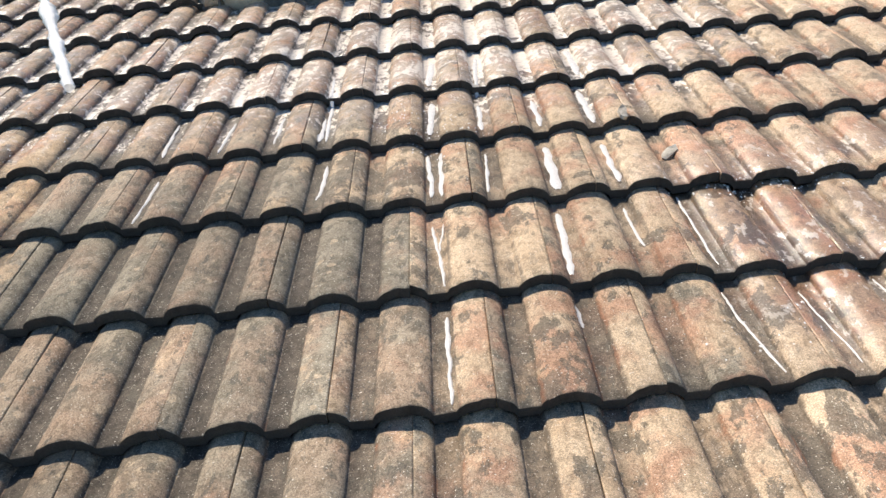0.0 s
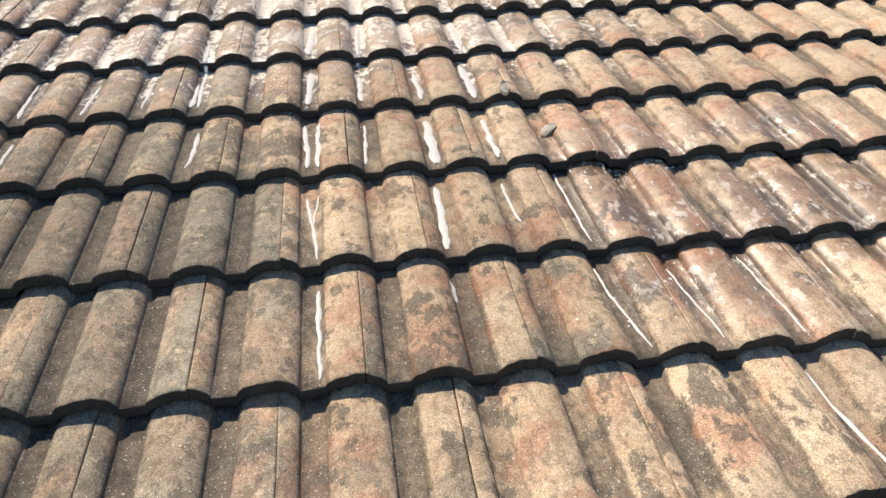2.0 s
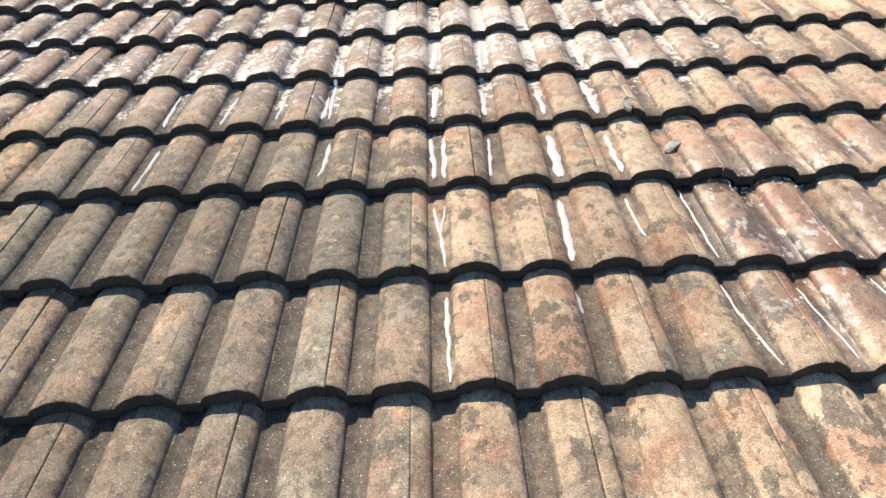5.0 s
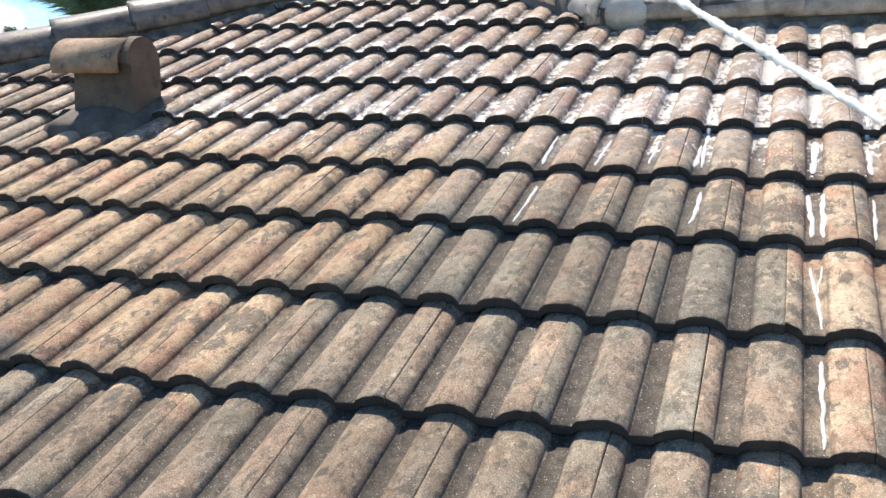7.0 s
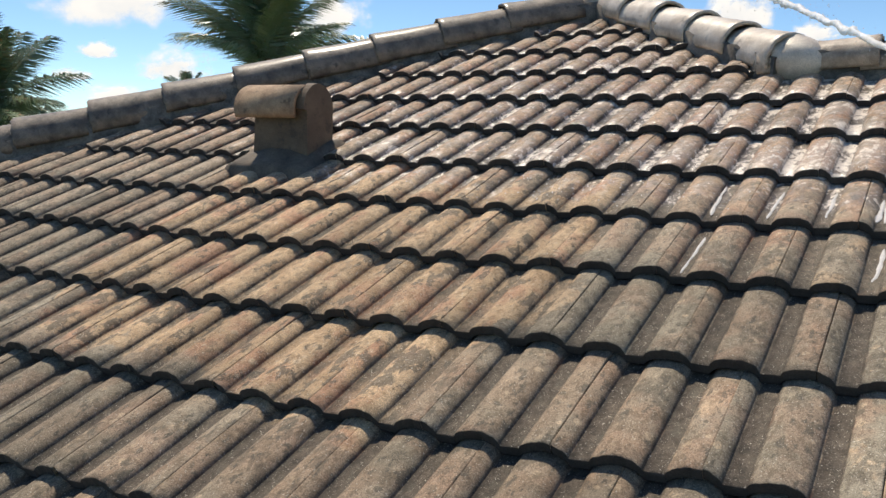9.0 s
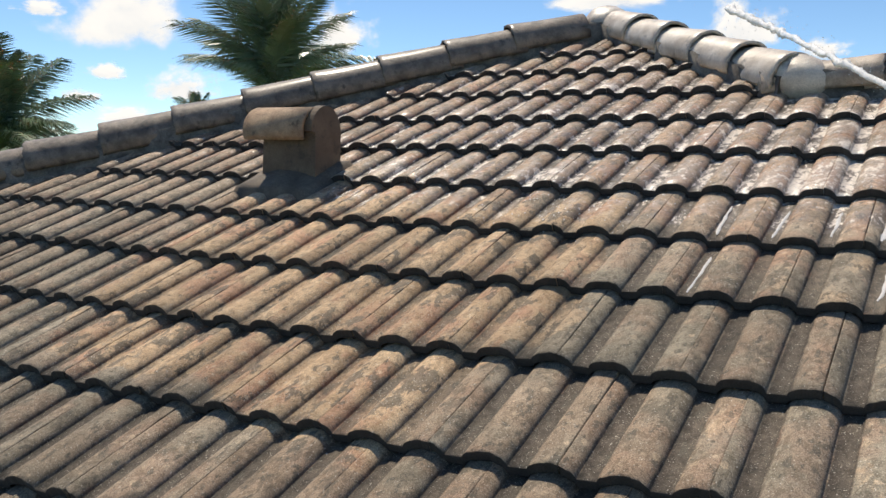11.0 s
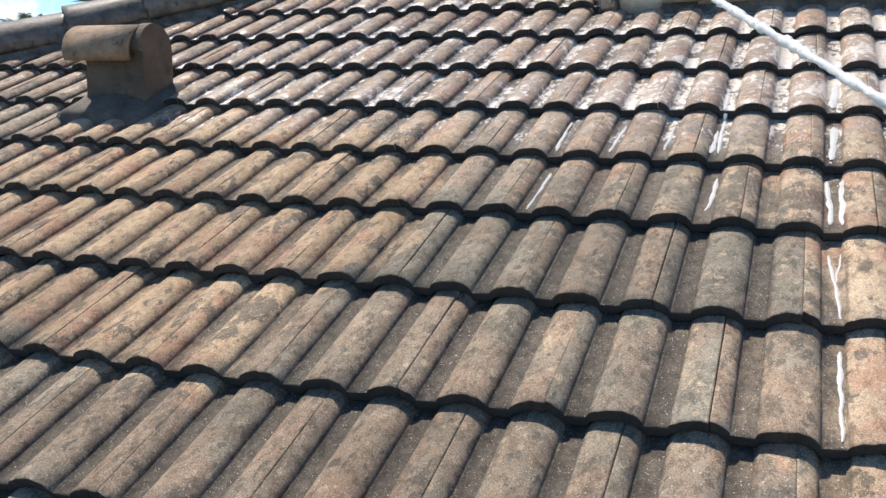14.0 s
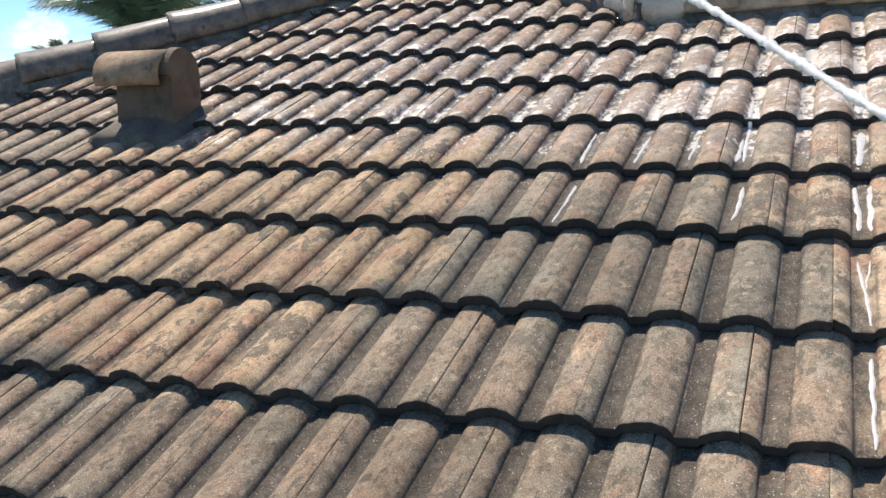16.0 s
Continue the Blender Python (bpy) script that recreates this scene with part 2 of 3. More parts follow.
    film = m.math("ADD", m.math("MULTIPLY", wet_n, 0.5), m.math("MULTIPLY", beads, 0.5))
    film = m.math("ADD", film, m.math("MULTIPLY", m.math("MULTIPLY", pan, m.ramp(u, -0.9, 0.1, 0.35, 0.8)), 0.09))
    film = m.math("SUBTRACT", film, m.math("MULTIPLY", m.math("MULTIPLY", m.math("SUBTRACT", 1.0, pan), m.ramp(u, 0.2, -1.0, 0.3, 1.0)), 0.026))
    film = m.math("ADD", film, m.math("MULTIPLY", soak, m.ramp(u, -1.0, 0.0, 0.082, 0.10)))
    wet = m.math("MULTIPLY", m.ramp(film, 0.50, 0.56), m.ramp(soak, 0.02, 0.3))
    suds = m.math("MULTIPLY", m.ramp(film, 0.618, 0.629), m.ramp(soak, 0.05, 0.35))
    thin = m.noise(p, 70.0, 4.0, 0.66)
    face = m.mix(m.math("MULTIPLY", wet, 0.15), face, m.mix(1.0, face, (0.6, 0.56, 0.54), "MULTIPLY"))
    face = m.mix(m.math("MULTIPLY", m.math("MULTIPLY", m.ramp(soak, 0.2, 1.0, 0.0, 0.42), m.ramp(u, -1.4, 0.2, 0.25, 1.0)), m.ramp(wet_n, 0.36, 0.60)), face, (0.74, 0.60, 0.49))
    face = m.mix(m.math("MULTIPLY", suds, m.ramp(thin, 0.36, 0.56, 0.52, 0.94)), face, (0.90, 0.79, 0.665))
    # splashed but not foaming, further along
    run = m.math("MULTIPLY", m.math("MULTIPLY", m.ramp(ud, 0.50, 0.80), m.ramp(ud, 1.7, 1.2)), m.math("MULTIPLY", m.ramp(vd, 0.0, 0.22), m.ramp(vd, 1.15, 0.75)))
    run = m.math("MULTIPLY", run, m.ramp(m.noise(p, 4.0, 4.0, 0.62), 0.37, 0.50))
    face = m.mix(m.math("MULTIPLY", run, 0.9), face, m.mix(1.0, face, (0.62, 0.53, 0.455), "MULTIPLY"))
    # glints of the wet tiles, laid into the colour as whitish spots
    glint = m.math("MULTIPLY", run, m.ramp(m.noise(p, 40.0, 6.0, 0.7, stretch=(1.0, 0.45, 0.45)), 0.56, 0.60))
    face = m.mix(m.math("MULTIPLY", glint, 0.55), face, (0.90, 0.80, 0.68))
    wet = m.math("MAXIMUM", wet, run)
    rough = m.ramp(wet, 0.0, 1.0, 0.82, 0.38)
    b = m.bump(grain, 0.0014, 0.7)
    b = m.bump(fine, 0.0020, 0.5, b)
    b = m.bump(m.noise(p, 7.0, 2.0), 0.006, 0.4, b)
    wb = m.bump(m.noise(p, 120.0, 3.0, 0.6), 0.0035, 0.9)
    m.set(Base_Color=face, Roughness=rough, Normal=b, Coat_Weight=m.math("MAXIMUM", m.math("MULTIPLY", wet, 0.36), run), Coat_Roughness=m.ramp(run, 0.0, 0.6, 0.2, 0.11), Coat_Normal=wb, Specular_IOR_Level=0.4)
    return m.m


def plain(name, a, b, scale=8.0, rough=0.8, grain=200.0, depth=0.001, dark=0.0, **more):
    m = Mat(name)
    p = m.pos()
    c = m.mix(m.ramp(m.noise(p, scale, 4.0, 0.6), 0.3, 0.7), a, b)
    if dark:
        c = m.mix(m.ramp(m.noise(p, scale * 1.7, 5.0, 0.66), 0.55, 0.68, 0.0, dark), c, (0.05, 0.043, 0.036))
    g = m.noise(p, grain, 3.0, 0.65)
    k = m.ramp(g, 0.25, 0.75, 0.75, 1.25)
    c = m.mix(1.0, c, m.node("ShaderNodeCombineColor", None, _0=k, _1=k, _2=k).outputs[0], "MULTIPLY")
    return m.set(Base_Color=c, Roughness=rough, Normal=m.bump(g, depth, 0.6, m.bump(m.noise(p, grain / 6, 4.0), depth * 3, 0.5)), **more)


TILE = tile_material("weathered_concrete_tile")
# nose faces turn from the sun; their shade is put into this near-black colour
NOSE = plain("shade_black_tile_nose", (0.043, 0.037, 0.034), (0.068, 0.058, 0.052), 20.0, 0.92, 300.0, 0.001)
# the shade on the left hip caps is put into this dark colour
CAP = plain("shaded_weathered_cap_tile", (0.11, 0.086, 0.066), (0.29, 0.225, 0.168), 11.0, 0.66, 260.0, 0.0016, 0.75, Coat_Weight=0.32, Coat_Roughness=0.25)
# ridge caps: the sun on their tops is put into this lighter tone
CAP_SUNLIT = plain("sunlit_grey_cap_tile", (0.30, 0.225, 0.165), (0.60, 0.475, 0.355), 11.0, 0.6, 260.0, 0.0014, 0.6, Coat_Weight=0.3, Coat_Roughness=0.28)
# right hip caps and pale mortar: sun and wet glare lighten the colour
CAP_PALE = plain("pale_glare_cap_tile", (0.50, 0.405, 0.31), (0.78, 0.685, 0.57), 9.0, 0.45, 260.0, 0.0012, 0.5, Coat_Weight=0.2, Coat_Roughness=0.3)
MORTAR = plain("grey_mortar", (0.10, 0.085, 0.072), (0.26, 0.225, 0.185), 12.0, 0.9, 130.0, 0.003, 0.5)
FELT = plain("black_roof_felt", (0.02, 0.02, 0.02), (0.035, 0.033, 0.03), 10.0, 0.9)
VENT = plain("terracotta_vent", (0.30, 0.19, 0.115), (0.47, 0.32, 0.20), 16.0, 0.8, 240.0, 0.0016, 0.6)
# shaded copy of the vent colour for body and cheek, with some stains
VENT_SHADE = plain("shaded_stained_vent", (0.125, 0.086, 0.058), (0.20, 0.142, 0.092), 7.0, 0.8, 240.0, 0.001, 0.55)
FLASH = plain("grey_lead_flashing", (0.08, 0.063, 0.047), (0.18, 0.138, 0.098), 9.0, 0.75, 140.0, 0.002, 0.4)
STUCCO = plain("cream_stucco", (0.60, 0.54, 0.44), (0.70, 0.64, 0.54), 3.0, 0.9, 90.0, 0.003)
GRASS = plain("lawn", (0.045, 0.075, 0.02), (0.10, 0.13, 0.04), 0.7, 0.95, 30.0, 0.02)
TRUNK = plain("palm_bark", (0.16, 0.13, 0.10), (0.28, 0.24, 0.19), 5.0, 0.9, 60.0, 0.006)
CHIP = plain("broken_tile_edge", (0.40, 0.34, 0.27), (0.66, 0.60, 0.50), 30.0, 0.8)


def leaf_material():
    m = Mat("palm_leaf")
    p = m.pos()
    c = m.mix(m.ramp(m.noise(p, 1.6, 3.0), 0.3, 0.7), (0.12, 0.165, 0.085), (0.25, 0.30, 0.17))
    r = m.node("ShaderNodeNewGeometry").outputs["Random Per Island"]
    c = m.mix(m.ramp(r, 0.86, 1.0, 0.0, 0.35), c, (0.22, 0.20, 0.09))
    return m.set(Base_Color=c, Roughness=0.3, Specular_IOR_Level=0.7, Transmission_Weight=0.0, Subsurface_Weight=0.25, Subsurface_Scale=0.02)


def water_material(name, colour, rough, through_it):
    m = Mat(name)
    p = m.pos()
    m.set(Base_Color=colour, Roughness=rough, IOR=1.33, Normal=m.bump(m.noise(p, 160.0, 2.0), 0.003, 0.6))
    gaps = m.math("MULTIPLY", m.ramp(m.noise(p, 90.0, 3.0), 0.35, 0.6, 0.55, 1.0), 2.0 * through_it, clamp=True)
    both = m.node("ShaderNodeMixShader", None, _0=gaps, _1=m.b.outputs[0], _2=m.node("ShaderNodeBsdfTransparent").outputs[0])
    m.t.links.new(both.outputs[0], m.out.inputs[0])
    return m.m


LEAF = leaf_material()
WATER = water_material("white_foaming_water", (1.0, 0.98, 0.95), 0.5, 0.20)
TRICKLE = water_material("running_water", (0.88, 0.85, 0.81), 0.15, 0.10)


# ---- building blocks ----
def mesh_from(name, verts, faces, mat, smooth=False):
    me = bpy.data.meshes.new(name)
    me.from_pydata([tuple(v) for v in verts], [], faces)
    me.materials.append(mat)
    if smooth:
        me.polygons.foreach_set("use_smooth", [True] * len(me.polygons))
    me.update()
    return me


def part_mesh(name, me, parent, label="", m=None):
    ob = new(name, me)
    ob.parent = parent
    if m is not None:
        ob.matrix_basis = m
    return tagged(ob, label)


def part(name, bm, mat, parent, label="", smooth=False, m=None):
    me = bpy.data.meshes.new(name)
    bm.to_mesh(me)
    bm.free()
    for one in mat if isinstance(mat, tuple) else (mat,):
        me.materials.append(one)
    if smooth:
        me.polygons.foreach_set("use_smooth", [True] * len(me.polygons))
    return part_mesh(name, me, parent, label, m)


def thing(name, m, label, category, group="", kind=""):
    ob = new(name)
    ob.matrix_basis = m
    ob.empty_display_size = 0.1
    return tagged(ob, label, category, group, kind)


def box(bm, x0, x1, y0, y1, z0, z1, bevel=0.0):
    made = bmesh.ops.create_cube(bm, size=1.0, matrix=Matrix.Translation(((x0 + x1) / 2, (y0 + y1) / 2, (z0 + z1) / 2)) @ Matrix.Diagonal((x1 - x0, y1 - y0, z1 - z0, 1)))
    if bevel:
        edges = {e for v in made["verts"] for e in v.link_edges}
        bmesh.ops.bevel(bm, geom=list(edges), offset=bevel, segments=2, affect="EDGES")
    return bm


# ---- the roof ----
roof = thing("roof", ROOF, "weathered grey and tan concrete tile hip roof, partly wet", "roof", kind="structure")
JOINT = 0.10 * P
LEFT_ROLL, RIGHT_ROLL = 0.0565, 0.0515


def roll_height(x):
    """Height of the tile's face over its pan; rolls at whole multiples of P, steeper on their right flank."""
    d = ((x / P + 0.5) % 1.0 - 0.5) * P
    w, k = (RIGHT_ROLL, 2.5) if d > 0 else (LEFT_ROLL, 2.15)
    t = abs(d) / w
    return ROLL * (0.2 + 0.8 * (1 - t ** k) ** 0.62 if t < 1 else 0.2)


def tile_mesh(seed, slant=0.0):
    """One concrete tile: a pan, a full roll, a pan and two half rolls, with a rounded and slightly ragged nose."""
    rng = random.Random(seed)
    x0, x1 = -P + JOINT + 0.0007, P + JOINT - 0.0007
    xs = {x0, x1}
    for c in (-1, 0, 1):
        for k in (-0.0570, -0.0562, -0.0545, -0.0515, -0.047, -0.041, -0.034, -0.026, -0.017, -0.008, 0.001, 0.010, 0.019, 0.027, 0.034, 0.040, 0.0445, 0.048, 0.0502, 0.0513, 0.0520):
            if x0 < c * P + k < x1:
                xs.add(c * P + k)
    xs = sorted(xs)
    thick = 0.026
    ys = [(0.003, -thick), (0.0, -0.006), (0.0003, -0.0018), (0.0030, 0.0), (0.06, 0.0), (0.14, 0.0), (0.24, 0.0), (0.34, 0.0), (0.425, 0.0)]
    ph = [rng.uniform(0, 6.28) for _ in range(6)]
    verts, faces = [], []
    for j, (y, dz) in enumerate(ys):
        for i, x in enumerate(xs):
            rag = 0.0016 * math.sin(x * 90 + ph[0]) + 0.0011 * math.sin(x * 230 + ph[1]) + rng.uniform(-0.0006, 0.0006)
            yy = y + (rag if j < 4 else 0.0)
            sag = 0.0012 * math.sin(y * 14 + ph[2]) * math.sin(x * 20 + ph[3]) if j > 3 else 0.0
            h = roll_height(x) if j else roll_height(x) * 0.93
            verts.append((x, yy + slant * x, h - ROLL + dz - y * STEP / G + sag))
    n = len(xs)
    for j in range(len(ys) - 1):
        for i in range(n - 1):
            a = j * n + i
            faces.append((a, a + 1, a + n + 1, a + n))
    # side flanks of the joint
    base = len(verts)
    for side in (0, n - 1):
        for j in range(3, len(ys)):
            x, y, z = verts[j * n + side]
            verts.append((x, y, z - 0.022))
    rows = len(ys) - 3
    for s, side in enumerate((0, n - 1)):
        for k in range(rows - 1):
            a, b = (3 + k) * n + side, (4 + k) * n + side
            c, d = base + s * rows + k + 1, base + s * rows + k
            faces.append((a, b, c, d) if s == 0 else (b, a, d, c))
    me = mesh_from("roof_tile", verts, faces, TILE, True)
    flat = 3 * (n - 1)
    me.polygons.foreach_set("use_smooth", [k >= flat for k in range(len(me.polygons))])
    # the nose faces take the shade-dark colour
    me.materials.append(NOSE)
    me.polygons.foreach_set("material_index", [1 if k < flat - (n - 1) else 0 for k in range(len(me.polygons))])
    return me


@functools.lru_cache(maxsize=None)
def laid_tile(kind, slant):
    """A tile whose nose follows the slant of its course, in steps of 5 mm to the metre."""
    return tile_mesh(kind, slant * 0.005)


def tile_places():
    rng = random.Random(11)
    for row in range(FIRST_ROW, LAST_ROW + 1):
        # joints stand over odd rolls in even courses, over even rolls in odd courses
        first = -46 if row % 2 == 0 else -45
        for col in range(first, 36, 2):
            u = col * P + SHIFT.get(row, 0.003 if row > 5 else 0.0)
            v = course(row, col)
            j = (rng.uniform(-0.0007, 0.0007), rng.uniform(-0.004, 0.004), rng.uniform(-0.0015, 0.0015), rng.uniform(-0.35, 0.35), rng.uniform(-0.10, 0.10), rng.randrange(5))
            if u - P > U_MAX or u + P < hip_left(v + 0.42) or u - P > hip_right(v):
                continue
            yield row, col, u, v, j


def build_tiles():
    far = []
    for row, col, u, v, (dx, dy, dz, ax, az, kind) in tile_places():
        m = pose(u + dx, v + dy, dz, ax, 0, az)
        cuts = []
        if u - P - 0.02 < hip_left(v + 0.43):
            cuts.append((HIP_L, 1))
        if v + 0.43 > RIDGE_V - 0.02 and u + P + 0.02 > HIP_R[1][0]:
            cuts.append((((0, RIDGE_V), (1, RIDGE_V)), 1) if u > HIP_R[1][0] - 0.1 else (HIP_R, 1))
        elif v + 0.43 > RIDGE_V and u + P + 0.02 > hip_right(v + 0.43):
            cuts.append((HIP_R, 1))
        near = -4.9 < u < 3.7
        me = laid_tile(kind, round((course(row, col + 1) - course(row, col - 1)) / (2 * P) / 0.005))
        if cuts or not near:
            bm = bmesh.new()
            bm.from_mesh(me)
            bm.transform(m)
            for ((a, b), (c, d)), s in cuts:
                no = Vector((-(d - b), c - a, 0))
                bmesh.ops.bisect_plane(bm, geom=bm.verts[:] + bm.edges[:] + bm.faces[:], plane_co=(a, b, 0), plane_no=no, clear_outer=True)
            if not bm.faces:
                bm.free()
                continue
            if near:
                part("roof_tile", bm, (TILE, NOSE), roof)
            else:
                far.append(bm)
        else:
            part_mesh("roof_tile", me, roof, m=m)
    # the tiles past both ends of the view, in one sheet
    verts, faces, marks = [], [], []
    for bm in far:
        base = len(verts)
        bm.verts.index_update()
        marks += [f.material_index for f in bm.faces]
        verts += [v.co[:] for v in bm.verts]
        faces += [tuple(base + v.index for v in f.verts) for f in bm.faces]
        bm.free()
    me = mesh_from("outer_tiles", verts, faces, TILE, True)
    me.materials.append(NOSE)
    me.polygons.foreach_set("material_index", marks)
    tagged(part_mesh("outer_tiles", me, roof), kind="stuff")


def slab(name, pts, mat, parent, thick=0.05, label=""):
    """A flat sheet with thickness through the corner points, given in the parent's space."""
    no = (pts[1] - pts[0]).cross(pts[2] - pts[0]).normalized()
    if no.z < 0:
        no = -no
    n = len(pts)
    verts = [p for p in pts] + [p - no * thick for p in pts]
    faces = [tuple(range(n)), tuple(range(2 * n - 1, n - 1, -1))] + [(i, n + i, n + (i + 1) % n, (i + 1) % n) for i in range(n)]
    ob = part_mesh(name, mesh_from(name, verts, faces, mat), parent, label)
    bm = bmesh.new()
    bm.from_mesh(ob.data)
    bmesh.ops.recalc_face_normals(bm, faces=bm.faces)
    bm.to_mesh(ob.data)
    bm.free()
    return ob


def build_deck():
    v0 = FIRST_ROW * G + 0.03
    d = -0.092
    low_l = Vector((hip_left(v0), v0, d))
    apex = Vector((*HIP_L[1], d))
    knee = Vector((*HIP_R[1], d))
    end = Vector((U_MAX, knee.y, d))
    slab("roof_deck", [low_l, Vector((U_MAX, v0, d)), end, knee, apex], FELT, roof)
    # slopes that fall away behind the hips and the ridge
    inv = ROOF.inverted().to_3x3()
    back = inv @ Vector((0, 1, 0))
    slab("back_slope", [low_l, apex, apex + back * 3.5, low_l + back * 9.0], CAP, roof)
    slab("back_slope", [apex, knee, knee + back * 5.0, apex + back * 3.5], CAP, roof)
    down = inv @ Vector((0, math.cos(SLOPE), -math.sin(SLOPE)))
    slab("back_slope", [knee + down * 0.05, end + down * 0.05, end + down * 4.5, knee + down * 4.5], CAP, roof)


def cap_mesh(name, length, r0, r1, mat, seed, flat=0.86):
    """A barrel cap tile along +y, nose at y = 0, a little wider there, open below, with real thickness."""
    rng = random.Random(seed)
    verts, faces = [], []
    ys = [0.0, 0.004, 0.03, length * 0.2, length * 0.4, length * 0.6, length * 0.8, length]
    na = 21
    ph = rng.uniform(0, 6)
    for shell, off in ((0, 0.0), (1, -0.016)):
        for k, y in enumerate(ys):
            r = r0 + (r1 - r0) * y / length + off - (0.003 if k == 0 else 0)
            for i in range(na):
                a = math.pi * (-0.06 + 1.12 * i / (na - 1))
                q = r + 0.0030 * math.sin(3 * a + ph) * math.sin(9 * y + ph) + 0.0022 * noise.noise(Vector((a * 4, y * 16, seed)))
                rag = 0.003 * math.sin(a * 11 + ph) + 0.004 * noise.noise(Vector((a * 6, seed, 2))) if k < 2 else 0
                verts.append((q * math.cos(a), y + rag, q * flat * math.sin(a)))
    n = len(ys) * na
    for s in (0, 1):
        for k in range(len(ys) - 1):
            for i in range(na - 1):
                a = s * n + k * na + i
                f = (a, a + 1, a + na + 1, a + na)
                faces.append(f[::-1] if s == 0 else f)
    for i in range(na - 1):
        faces.append((i, i + 1, n + i + 1, n + i))
        a = (len(ys) - 1) * na + i
        faces.append((a + 1, a, n + a, n + a + 1))
    for k in range(len(ys) - 1):
        for i in (0, na - 1):
            a = k * na + i
            faces.append((a, a + na, n + a + na, n + a))
    me = mesh_from(name, verts, faces, mat, True)
    bm = bmesh.new()
    bm.from_mesh(me)
    bmesh.ops.recalc_face_normals(bm, faces=bm.faces)
    bm.to_mesh(me)
    bm.free()
    return me


def run_caps(start, end, mat, spacing, lift, name, seed, r=0.115, first=0.0, short=0.05):
    """Caps laid from start to end (roof coordinates), each lapping over the one below."""
    rng = random.Random(seed)
    a, b = Vector((*start, lift)), Vector((*end, lift))
    way = (b - a).normalized()
    side = way.cross(Vector((0, 0, 1))).normalized()
    upn = side.cross(way)
    meshes = [cap_mesh(name, spacing + 0.07, r + 0.004, r - 0.010, mat, seed + k) for k in range(3)]
    s = first
    k = 0
    while s < (b - a).length - short:
        tilt = -math.atan2(0.020, spacing)
        base = Matrix((side, way, upn)).transposed().to_4x4()
        m = Matrix.Translation(a + way * s + upn * 0.020) @ base @ pose(0, 0, 0, math.degrees(tilt) + rng.uniform(-1.4, 1.4), rng.uniform(-5, 5), rng.uniform(-1.8, 1.8))
        part_mesh(name, meshes[k % 3], roof, m=m)
        s += spacing
        k += 1


def mortar_bed(name, start, end, width, z0, z1, seed):
    """Ragged mortar under a run of caps."""
    rng = random.Random(seed)
    a, b = Vector((*start, 0)), Vector((*end, 0))
    way = (b - a).normalized()
    side = Vector((way.y, -way.x, 0))
    n = max(6, int((b - a).length / 0.05))
    verts, faces = [], []
    for i in range(n + 1):
        c = a + (b - a) * i / n
        w0, w1 = width + rng.uniform(-0.012, 0.012), width + rng.uniform(-0.012, 0.012)
        h = z1 + rng.uniform(-0.006, 0.006)
        verts += [c - side * w0 + Vector((0, 0, z0)), c - side * (w0 - 0.02) + Vector((0, 0, h)), c + side * (w1 - 0.02) + Vector((0, 0, h)), c + side * w1 + Vector((0, 0, z0))]
    for i in range(n):
        for k in range(3):
            q = i * 4 + k
            faces.append((q, q + 1, q + 5, q + 4))
    faces += [(0, 1, 2, 3), (4 * n + 3, 4 * n + 2, 4 * n + 1, 4 * n)]
    part_mesh(name, mesh_from(name, verts, faces, MORTAR, True), roof, "rough grey mortar bedding")


def build_hips():
    (a, b), (c, d) = HIP_L
    low = (hip_left(-0.6), -0.6)
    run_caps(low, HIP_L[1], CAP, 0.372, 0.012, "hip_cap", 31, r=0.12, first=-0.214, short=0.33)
    mortar_bed("mortar_bed", low, HIP_L[1], 0.118, -0.085, 0.055, 3)
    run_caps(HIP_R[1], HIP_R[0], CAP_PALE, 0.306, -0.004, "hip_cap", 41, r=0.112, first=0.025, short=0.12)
    mortar_bed("mortar_bed", HIP_R[1], HIP_R[0], 0.115, -0.085, 0.045, 4)
    start, end = (U_MAX, RIDGE_V), (HIP_R[1][0] + 0.05, RIDGE_V)
    run_caps(start, end, CAP_SUNLIT, 0.385, 0.000, "ridge_cap", 51, r=0.088, first=0.06)
    mortar_bed("mortar_bed", start, end, 0.078, -0.085, 0.060, 5)
    # closing cap on the peak
    bm = bmesh.new()
    bmesh.ops.create_uvsphere(bm, u_segments=20, v_segments=10, radius=1.0, matrix=Matrix.Translation((*HIP_L[1], 0.015)) @ Matrix.Diagonal((0.135, 0.135, 0.095, 1)))
    for v in bm.verts:
        v.co += 0.008 * noise.noise_vector(v.co * 14)
    part("peak_cap", bm, CAP_PALE, roof, "rounded mortar cap on the peak", True)
    bm = bmesh.new()
    bmesh.ops.create_uvsphere(bm, u_segments=20, v_segments=10, radius=1.0, matrix=Matrix.Translation((HIP_R[1][0] - 0.02, HIP_R[1][1] + 0.04, 0.005)) @ Matrix.Rotation(radians(-25), 4, "Z") @ Matrix.Diagonal((0.17, 0.105, 0.102, 1)))
    for v in bm.verts:
        v.co += 0.010 * noise.noise_vector(v.co * 12)
    part("junction_cap", bm, CAP_PALE, roof, "lump of mortar where hip meets ridge", True)


